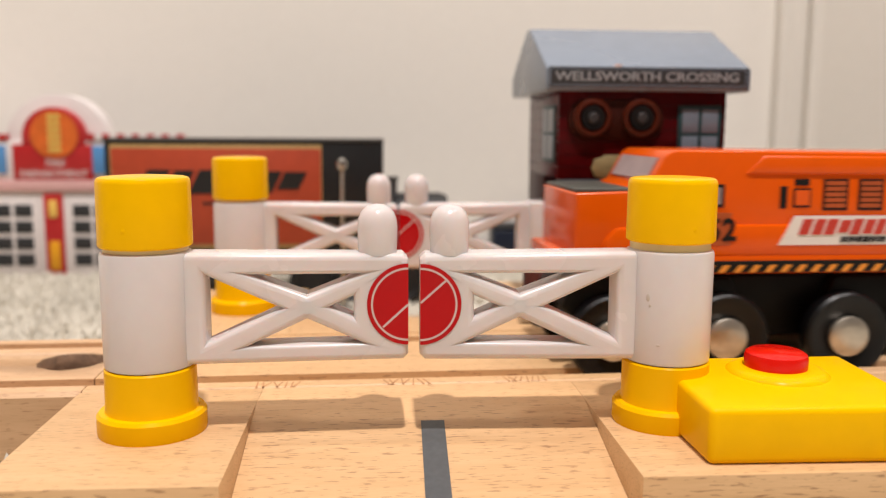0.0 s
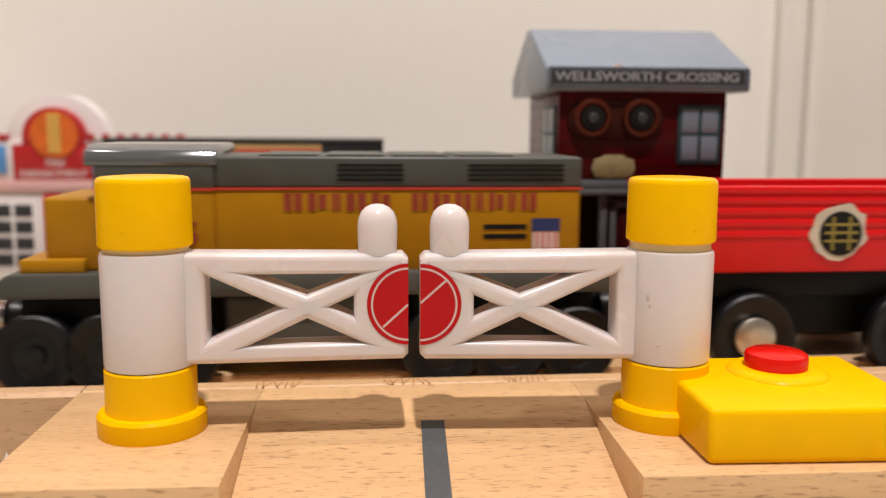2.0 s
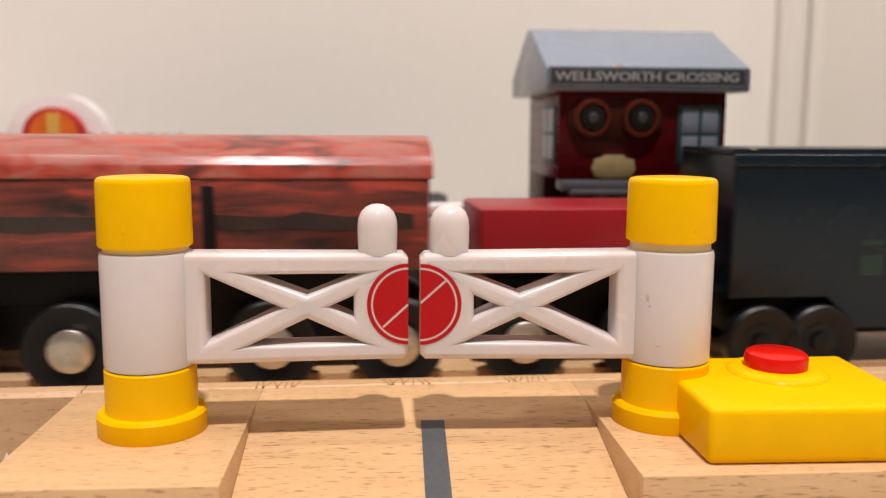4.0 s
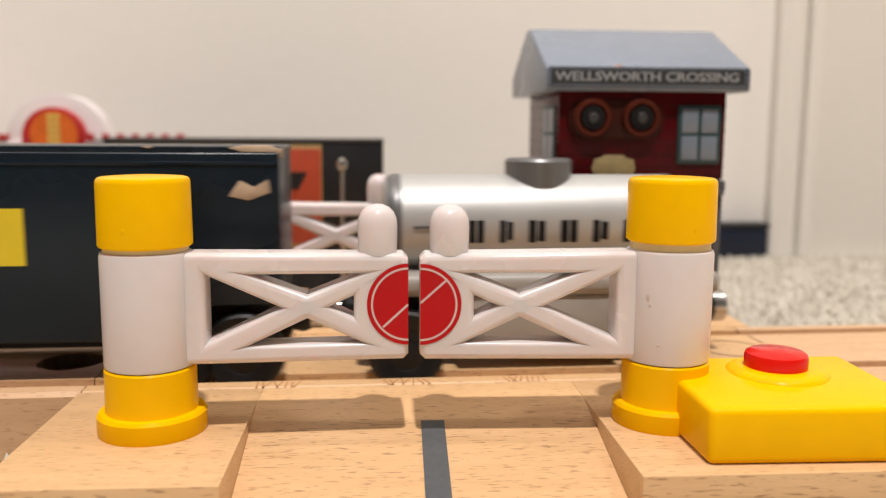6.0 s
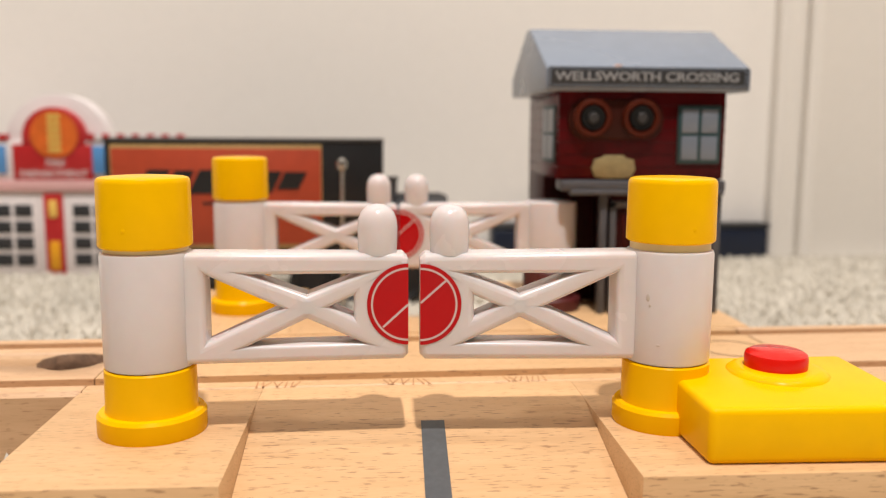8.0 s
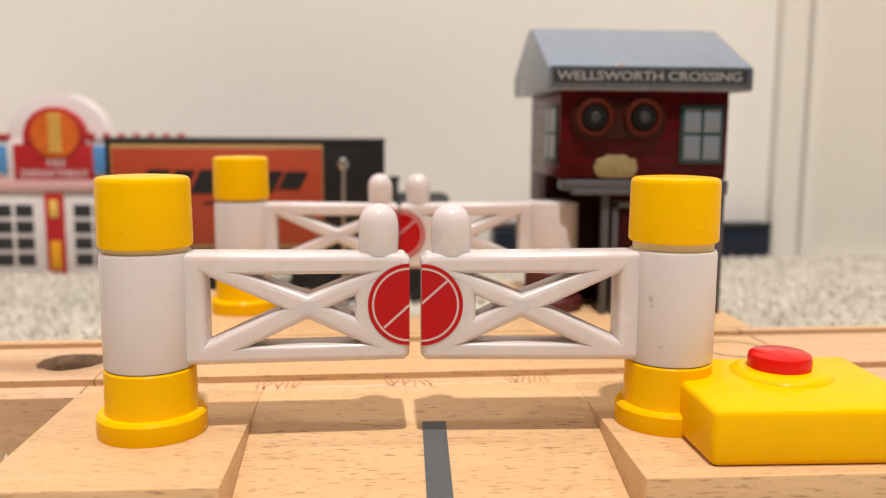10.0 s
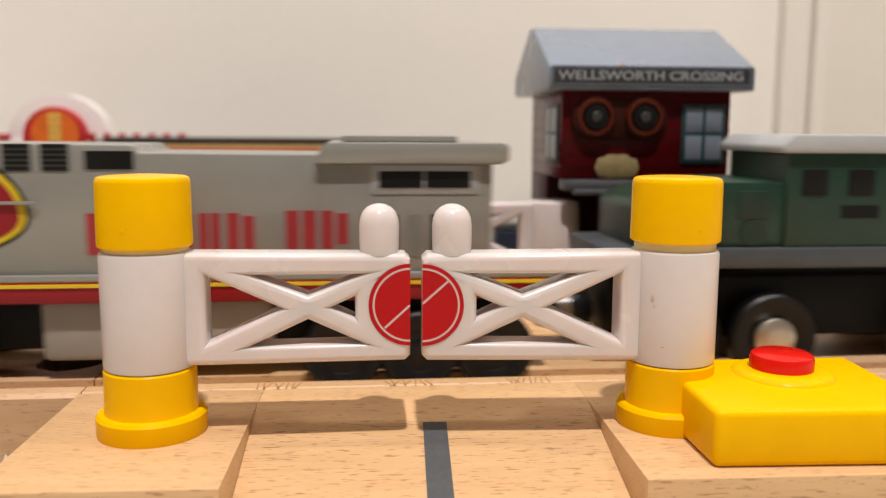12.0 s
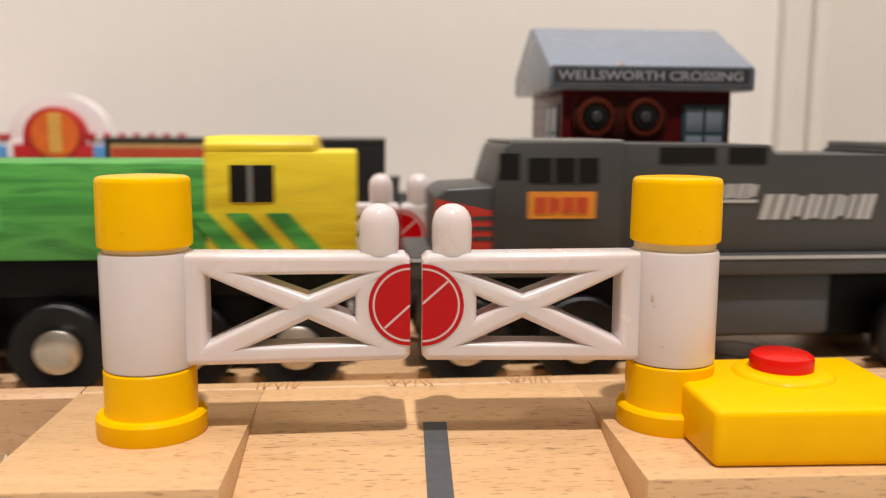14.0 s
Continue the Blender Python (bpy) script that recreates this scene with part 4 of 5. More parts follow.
def mustard_loco():
    """Short hood from 11.5, cab 21 to 42, long hood to 109.5, on a grey frame."""
    car = train_car("yellow_grey_diesel_locomotive", "mustard yellow and grey wooden toy diesel locomotive", "toy locomotive")
    part("frame", prism([(4, 15.4), (4, 18.6), (6, 20.0), (115, 20.0), (117, 19.0), (117, 15.4)], -14.8, 14.8, 0.7), ARMOUR, car, "warm grey running frame")
    part("step", box(7.5, 19, -13.2, 13.2, 19.6, 22.4, 0.6), MUSTARD, car)
    part("short_hood", box(11.5, 22.0, -11.0, 11.0, 19.6, 33.4, 0.9, 3), MUSTARD, car)
    part("cab", box(21.4, 42.0, -13.4, 13.4, 19.6, 35.2, 0.3), MUSTARD, car)
    part("cab_top", box(21.2, 42.1, -13.5, 13.5, 35.0, 39.6, 0.3), ARMOUR, car)
    part("cab_roof", prism([(-13.7, 39.0), (-13.7, 40.4), (-12.6, 42.0), (-9.5, 43.0), (9.5, 43.0), (12.6, 42.0), (13.7, 40.4), (13.7, 39.0)], 19.6, 42.6, 0.5, 3, axis="x"), ROOFGLOSS, car, "glossy grey cab roof")
    part("long_hood", box(41.9, 109.3, -12.9, 12.9, 19.6, 35.2, 0.5), MUSTARD, car)
    part("hood_top", box(41.9, 109.5, -13.0, 13.0, 35.0, 40.9, 0.7, 3), ARMOUR, car, "grey hood top")
    part("stripe", joined(box(21.3, 42.1, -13.62, -13.3, 34.7, 35.2, 0), box(42.1, 109.6, -13.12, -12.8, 34.8, 35.25, 0)), PRINTRED, car, "thin red stripe")
    win = decal("cab_window", car, 29.4, 36.8, 31.2, 37.0, INK, -13.5, 0.2)
    decal("window_post", car, 32.7, 33.6, 31.2, 37.0, ARMOUR, -13.5, 0.3, parent=win)
    lettering("road_number", "2015", 0.0058, DULLRED, car, on_front(33.4, -13.62, 26.8), "red road number", 0.00012)
    bars("hood_emblem", car, 54.3, 31.0, (3.3, 3.4, 1.6, 3.6, 3.4), 3.2, DULLRED, -12.95, 0, "dull red name blocks", 1.0)
    bars("hood_emblem", car, 77.6, 31.0, (3.0, 3.2, 3.0, 1.5, 2.8, 1.5, 3.0), 3.2, DULLRED, -12.95, 0, "dull red name blocks", 0.9)
    bars("small_print", car, 91, 27.4, (8.2,), 0.9, INK, -12.9, 0, hollow=False)
    bars("small_print", car, 91, 25.6, (8.2,), 0.9, INK, -12.9, 0, hollow=False)
    sh = decal("shield", car, 100.4, 105.2, 23.8, 29.0, PRINTWHITE, -12.9, 0.2, "blue and white shield")
    decal("shield_top", car, 100.1, 105.5, 27.0, 29.4, BLUE, -12.9, 0.3, parent=sh)
    for i in range(4):
        decal("shield_stripe", car, 100.9 + i * 1.15, 101.4 + i * 1.15, 23.9, 26.9, PRINTRED, -12.9, 0.3, parent=sh)
    decal("flag", car, 33.6, 35.6, 21.6, 23.0, PRINTWHITE, -13.4, 0.2)
    decal("step_print", car, 27, 39.5, 20.9, 23.6, CSYELLOW, -13.4, 0.1)
    part("nose_flag", box(11.2, 11.7, -6, -2, 27.5, 31.0, 0.1), PRINTWHITE, car)
    for x0, x1 in ((64, 76), (88, 106)):
        for k in range(4):
            part("vent_slat", box(x0, x1, -13.2, -12.8, 36.4 + k * 0.9, 36.8 + k * 0.9, 0), INK, car)
    for x in (50, 62, 74, 86):
        part("hood_panel", box(x, x + 10.5, -12.0, 12.0, 40.8, 41.2, 0.15), ARMOUR, car)
    chassis(car, 8, 112)
    part("fuel_tank", box(43, 77, -12.5, 12.5, 4.0, 15.6, 1.5, 3), ARMOUR, car, "grey fuel tank")
    part("tank_pipe", turned([(0.7, 44), (0.7, 76)], 12, 0, -12.9, "x", 4.2), STEEL, car)
    for x in (10, 22.5, 35, 83, 95.5, 109):
        wheel(car, x, hub=False, r=7.6)
    for x in (6, 78):
        part("bogie_frame", box(x, x + 35, -10, 10, 6, 15, 1), UNDER, car)
    coupler(car, 5, -1)
    coupler(car, 116, 1)
    return car


STICKPALE = plain("pale_scratch", (0.62, 0.25, 0.24), 0.5, vary=0.2)


def gondola():
    """Open wagon, 0 to 66."""
    car = train_car("red_open_wagon", "bright red plastic open toy wagon with ribbed sides", "toy wagon")
    w = 13.8
    for s in (-1, 1):
        part("side_wall", box(0, 64.8, min(s * w, s * (w - 2)), max(s * w, s * (w - 2)), 18.8, 35.0, 0.5), GONRED, car)
        for k in range(4):
            part("rib", box(0.6, 64.2, min(s * (w + 0.35), s * (w - 1)), max(s * (w + 0.35), s * (w - 1)), 25.4 + k * 2.2, 26.8 + k * 2.2, 0.3), GONRED, car)
        part("lip", box(-0.3, 65.1, min(s * (w + 0.5), s * (w - 2)), max(s * (w + 0.5), s * (w - 2)), 34.0, 35.4, 0.4), GONRED, car)
    for x in (0, 62.6):
        part("end_wall", box(x, x + 2.2, -w, w, 18.8, 35.2, 0.5), GONRED, car)
    part("floor", box(0, 64.8, -w + 0.5, w - 0.5, 18.6, 21.0, 0.3), GONRED, car)
    stick = part("sticker", turned([(0.1, -w - 0.55), (5.6, -w - 0.55), (5.6, -w - 0.3), (0.1, -w - 0.3)], 30, 33.0, 0, "y", 26.5), plain("sticker_cream", (0.55, 0.48, 0.38), 0.55, vary=0.2), car, "torn round cream and black sticker")
    for v in stick.data.vertices:
        v.co.x += 0.0013 * noise.noise(v.co * 420)
        v.co.z += 0.0010 * noise.noise(v.co * 380 + Vector((3, 1, 7)))
    part("sticker_face", turned([(0.1, -w - 0.75), (4.3, -w - 0.75), (4.3, -w - 0.5), (0.1, -w - 0.5)], 30, 33.2, 0, "y", 26.3), INK, stick, "black round emblem")
    grid = [box(29.8, 36.6, -w - 0.9, -w - 0.6, z, z + 0.55, 0) for z in (24.6, 26.2, 27.8)] + [box(x, x + 0.6, -w - 0.9, -w - 0.6, 23.0, 29.6, 0) for x in (31.2, 34.6)]
    part("sticker_grid", joined(*grid), plain("olive_print", (0.24, 0.18, 0.03), 0.5, vary=0.2), stick, "olive grid on the emblem")
    b = box(46, 62, -w - 0.42, -w - 0.3, 27.0, 27.16, 0)
    for v in b.verts:
        v.co.z += (v.co.x - 46) * 0.36
    part("scratch", b, STICKPALE, car, "pale scratch")
    part("sill", box(1.5, 64.5, -11.5, 11.5, 13.5, 18.8, 0.6), UNDER, car)
    chassis(car, 3, 63)
    for x in (16.5, 48.5):
        wheel(car, x)
    coupler(car, 2, -1)
    coupler(car, 63, 1)
    return car


def rust_boxcar():
    """Round-roofed wagon, 0 to 95."""
    car = train_car("rust_red_boxcar", "rust-red hand-painted wooden boxcar with rounded roof", "toy wagon")
    part("body", box(0, 95, -13.6, 13.6, 20.2, 37.4, 0.5), RUST, car, "streaky rust and dark brown paint")
    n = 12
    arc = [(-13.9, 36.8)] + [(-13.9 * math.cos(math.pi * i / n), 37.4 + 7.2 * math.sin(math.pi * i / n)) for i in range(n + 1)] + [(13.9, 36.8)]
    part("roof", prism(arc, -0.6, 95.6, 0.5, axis="x"), RUSTROOF, car, "streaky red-brown painted roof")
    for x, lean in ((41.4, 0.5), (53.9, -0.3)):
        rail = box(x, x + 2.3, -14.0, -13.4, 21, 35.6, 0.3)
        for v in rail.verts:
            v.co.x += (v.co.z - 28) * 0.05 * lean + 0.5 * noise.noise(v.co * 0.3)
        part("door_rail", rail, INK, car, "hand-painted black door edge")
    low = [(x, 27.6 + 1.1 * noise.noise(Vector((x * 0.11, 2, 0)))) for x in range(4, 93, 4)]
    high = [(x, 30.2 + 1.5 * noise.noise(Vector((x * 0.13, 9, 4)))) for x in range(92, 3, -4)]
    part("paint_band", prism(low + high, -13.70, -13.5, 0), plain("dark_brushed_paint", (0.035, 0.020, 0.016), 0.4, vary=0.5, grain=160), car, "loose dark brush stroke along the side")
    part("door", box(43.4, 54.2, -13.8, -13.4, 21, 36.6, 0.3), RUST, car)
    part("sill", box(4, 91, -9.8, 9.8, 13.5, 20.4, 0.5), UNDER, car)
    chassis(car, 6, 89)
    for x in (6.5, 30.5, 66, 89):
        wheel(car, x)
    coupler(car, 1, -1)
    coupler(car, 94, 1)
    return car


def crimson_wagon():
    """Low wagon, 0 to 44."""
    car = train_car("crimson_low_wagon", "low crimson wooden toy wagon", "toy wagon")
    part("body", box(0, 40, -13.4, 13.4, 19.0, 31.2, 0.7), CRIMSON, car)
    chassis(car, 2, 38)
    for x in (8.5, 31.5):
        wheel(car, x)
    coupler(car, 1, -1)
    coupler(car, 39, 1)
    return car


def navy_boxcar():
    """Long wagon, 0 to 128; the belly hangs low between the bogies."""
    car = train_car("navy_boxcar", "glossy dark navy wooden boxcar with chipped corner", "toy wagon")
    part("body", prism([(0, 13.6), (0, 41.6), (128, 41.6), (128, 13.6), (108, 13.6), (102, 7.4), (26, 7.4), (20, 13.6)], -14.2, 14.2, 0.6, 3), NAVY, car)
    part("roof", box(-0.2, 128.2, -13.2, 13.2, 41.2, 42.6, 0.4), NAVY, car)
    part("roof_ledge", box(0, 128, -14.5, -13.5, 39.2, 40.0, 0.3), NAVY, car)
    chip = plain("chipped_wood", (0.50, 0.36, 0.24), 0.7, vary=0.4, grain=300)
    part("chip", prism([(119, 42.3), (121, 42.75), (126, 42.75), (128.25, 42.2), (128.25, 40.6), (126.6, 41.2), (122, 41.5)], -13.6, -9, 0.15), chip, car, "bare wood where paint has chipped")
    part("chip", prism([(119, 33.8), (121, 36.6), (123.5, 35.4), (126, 36.8), (126.4, 34.4), (122.5, 33.0)], -14.35, -14.0, 0.05), chip, car, "bare wood where paint has chipped")
    for x, w in ((3, 1.6), (40, 2.4), (78, 1.2), (104, 2.0)):
        part("chip", prism([(x, 42.5), (x + w * 0.4, 42.72), (x + w, 42.5), (x + w * 0.6, 42.2)], -13.35, -12.4, 0), chip, car)
    bars("emblem", car, 50.8, 21.0, (9.8, 9.2, 11.0), 11.0, CSYELLOW, -14.3, 0, "large yellow emblem shapes", 1.4)
    bars("small_print", car, 26, 24, (5,), 1.0, GREENDK, -14.25, 0, hollow=False)
    bars("small_print", car, 26, 18, (5,), 4.0, GREENDK, -14.25, 0, hollow=False)
    chassis(car, 3, 125, 5, 14)
    for x in (7, 19, 109, 121):
        wheel(car, x, hub=False, r=7.4)
    coupler(car, 0, -1)
    coupler(car, 128, 1)
    return car


def tanker():
    """Silver tank, 0 to 60.5, frame a little longer."""
    car = train_car("silver_tank_wagon", "silver cylindrical tank wagon on a grey wooden frame", "toy wagon")
    zc, r = 27.4, 9.6
    prof = [(0.2, 0), (7.4, 0.1), (8.8, 0.9), (9.5, 2.2), (9.6, 4), (9.6, 56.5), (9.5, 58.3), (8.8, 59.6), (7.4, 60.4), (0.2, 60.5)]
    part("tank", turned(prof, 56, 0, 0, "x", zc), SILVER, car, "brushed silver tank barrel")
    part("end_band", turned([(9.5, 56.8), (9.72, 57.1), (9.72, 58.4), (9.0, 59.7)], 56, 0, 0, "x", zc), GUNMETAL, car)
    part("end_band", turned([(9.0, 0.8), (9.72, 2.0), (9.72, 3.2), (9.5, 3.6)], 56, 0, 0, "x", zc), GUNMETAL, car)
    part("dome", turned([(6.6, 34.6), (6.7, 39.6), (6.3, 40.2), (0.1, 40.3)], 40, 31.4, 0), GUNMETAL, car, "dark grey filler dome")
    y = -9.72
    bars("emblem", car, 16.2, 24.4, (2.9, 2.5, 3.2, 3.2, 3.0, 3.2), 4.3, INK, y, 0, "black name blocks", 3.1)
    bars("small_print", car, 5.6, 27.2, (6.4,), 0.5, GUNMETAL, y, 0, hollow=False)
    part("frame", prism([(-5, 14.4), (-5, 18.8), (65.5, 18.8), (65.5, 14.4)], -13.0, 13.0, 1.6, 3), TANKGREY, car, "warm grey wooden frame")
    for x in (8, 48):
        part("saddle", box(x, x + 5, -8, 8, 18, 22, 0.5), GUNMETAL, car)
    part("belly", box(14, 46, -12.2, 12.2, 3.5, 14.6, 0.8), TANKGREY, car)
    chassis(car, 0, 60, 5, 14.5)
    for x in (4, 53.5):
        wheel(car, x, hub=False, r=7.4)
    coupler(car, -4, -1)
    coupler(car, 64, 1)
    return car


def green_loco():
    """Centre cab at x = 0."""
    car = train_car("green_electric_locomotive", "dark green centre-cab wooden toy locomotive with grey roof", "toy locomotive")
    part("frame", box(-52, 52, -14.2, 14.2, 19.6, 23.6, 0.6), FRAMEGREY, car, "slate grey frame")
    for s in (-1, 1):
        far = 42.6 if s > 0 else 46.0
        pts = [(s * 12.0, 23.4), (s * 12.0, 36.2), (s * (far - 10.6), 36.2), (s * (far - 1.2), 32.8), (s * far, 31.3), (s * far, 23.4)]
        hood = part("hood", prism(pts, -12.6, 12.6, 0.7), GREEN, car)
        for i in range(2):
            a = s * (20 + i * 8.5)
            part("hood_grille", box(min(a, a + s * 6.2), max(a, a + s * 6.2), -12.85, -12.4, 29, 34.4, 0.2), GREENDK, hood)
            part("hood_disc", turned([(2.6, -12.9), (2.6, -12.4)], 24, a + s * 3, 0, "y", 26.4), GREENDK, hood)
    part("cab", box(-17.0, 12.2, -13.2, 13.2, 23.4, 41.8, 0.4), GREEN, car)
    for x in (-11.4, -2.0, 7.4):
        part("cab_window", box(x - 2.6, x + 2.6, -13.5, -13.0, 33.5, 38.6, 0.3), INK, car)
    decal("cab_plate", car, -5.8, 1.8, 29.2, 31.6, INK, -13.2, 0.2, "black maker's plate")
    part("roof", prism([(-18.8, 41.6), (-18.8, 43.0), (-16.4, 45.1), (10.8, 45.1), (13.2, 43.0), (13.2, 41.6)], -14.4, 14.4, 0.5), PALEROOF, car, "pale grey chamfered roof")
    chassis(car, -50, 50)
    for x in (-38, -18.8, 18.8, 38):
        wheel(car, x)
    coupler(car, -51, -1)
    coupler(car, 51, 1)
    return car


def silver_red_loco():
    """Platform from 0 to 146, red cab end at 0."""
    car = train_car("red_silver_diesel_locomotive", "crimson and silver wooden toy diesel locomotive", "toy locomotive")
    deck = part("deck", box(0, 148.4, -14.6, 14.6, 14.6, 18.6, 0.6), CRIMSON, car)
    part("deck_top", box(0.5, 36.2, -14.4, 14.4, 18.4, 19.6, 0.3), CRIMSON, car)
    part("deck_top", box(36.3, 148.4, -14.5, 14.5, 18.5, 19.7, 0.3), WARMSILVER, car, "silver walkway on the deck")
    part("yellow_line", box(42, 148.4, -14.85, -14.5, 17.6, 18.2, 0), CSYELLOW, deck, "thin yellow line")
    part("nose", prism([(8.5, 19.4), (8.5, 32.0), (10, 34), (18, 36.2), (18, 19.4)], -12.6, 9.5, 1.6, 3), CRIMSON, car)
    part("nose_stripe", box(8.35, 17.8, -12.75, 9.6, 26.0, 27.4, 1.2), CSYELLOW, car)
    part("cab", prism([(15.0, 19.4), (15.0, 36), (16.2, 42.2), (17.6, 43.9), (36.6, 43.9), (36.6, 19.4)], -13.6, 13.6, 0.8, 3), CRIMSON, car, "crimson driver's cab")
    wf = decal("cab_window_frame", car, 20.9, 35.4, 33.4, 41.4, WARMSILVER, -13.6, 0.2, "silver framed cab windows")
    decal("cab_window", car, 21.8, 27.6, 34.2, 40.8, INK, -13.6, 0.3, parent=wf)
    decal("cab_window", car, 28.8, 34.6, 34.2, 40.8, INK, -13.6, 0.3, parent=wf)
    decal("cab_window", car, 17.4, 19.6, 34.4, 40.6, INK, -13.6, 0.2)
    lettering("road_number", "635", 0.0046, NUMORANGE, car, on_front(26.2, -13.78, 30.0), "gold road number", 0.00016, 1.05)
    part("hood", prism([(36.4, 19.4), (36.4, 42.9), (72.2, 42.7), (73.2, 41.3), (106, 41.1), (106, 19.4)], -12.9, 12.9, 0.5), WARMSILVER, car, "silver hood")
    # sweeping red emblem that runs back from the cab
    def wing(grow):
        top = [(36.5 + (16.4 + grow) * math.sin(a), 30 + (11.0 + grow) * math.cos(a)) for a in [i * math.pi / 24 for i in range(1, 13)]]
        low = [(36.5 + (16.4 + grow) * math.sin(a), 30 + (5.8 + grow) * math.cos(a)) for a in [math.pi / 2 + i * math.pi / 24 for i in range(1, 12)]]
        return [(36.5, 24.2 - grow), (36.5, 41.0 + grow)] + top + low
    part("sweep_edge", prism(wing(1.6), -13.08, -12.8, 0), INK, car)
    part("sweep_band", prism(wing(1.0), -13.16, -12.8, 0), CSYELLOW, car, "yellow curved band")
    part("sweep", prism(wing(0.0), -13.24, -12.8, 0), CRIMSON, car, "crimson curved sweep")
    part("handrail", box(37, 56, -13.9, -13.2, 32.2, 32.8, 0.2), WARMSILVER, car)
    for i in range(2):
        g = decal("louvre_panel", car, 50.4 + i * 6.4, 55.2 + i * 6.4, 38.0, 42.8, SPGREY, -12.9, 0.1)
        for k in range(5):
            decal("louvre", car, 50.6 + i * 6.4, 55.0 + i * 6.4, 38.3 + k * 0.95, 38.8 + k * 0.95, INK, -12.9, 0.25, parent=g)
    decal("grille", car, 64.2, 72.6, 38.4, 41.6, INK, -12.9)
    bars("emblem", car, 64.0, 23.2, (5.8, 4.8, 5.2, 3.8, 4.8), 7.4, SANTARED, -13.0, 0, "large red name blocks", 1.2)
    bars("emblem", car, 98.8, 24.0, (5.4, 4.8), 7.0, SANTARED, -13.0, 0, "large red name blocks", 1.0)
    part("radiator", prism([(104, 39.4), (105.2, 42.2), (106.4, 43.3), (138.6, 43.3), (139.4, 42.6), (139.4, 40.2), (138, 39.4)], -14.4, 14.4, 0.4), WARMSILVER, car, "wide silver radiator housing")
    part("roof_hatch", box(109, 130, -12.6, 12.6, 43.2, 44.5, 0.3), WARMSILVER, car)
    part("tail", box(105.6, 136.5, -12.9, 12.9, 19.4, 39.6, 0.5), WARMSILVER, car)
    rim = decal("grille_frame", car, 114.2, 133.8, 33.9, 39.2, PALEROOF, -12.9, 0.2, "pale raised grille frame", r=0.1)
    for x0, x1 in ((115.6, 123.6), (124.1, 132.4)):
        decal("grille", car, x0, x1, 35.1, 38.1, INK, -12.9, 0.35, parent=rim)
    for i in range(5):
        decal("slot", car, 112.6 + i * 4.2, 114.8 + i * 4.2, 22.5, 30.2, INK if i != 2 else LIGHTGREY, -12.9)
    chassis(car, 4, 142, 5, 14.8)
    part("fuel_tank", box(55, 96, -12.4, 12.4, 3.6, 14.8, 1.2), TANKGREY, car)
    for x in (8, 21, 36, 109, 123, 137):
        wheel(car, x, hub=False, r=7.4)
    coupler(car, 1, -1, reach=5.0)
    coupler(car, 147, 1)
    return car


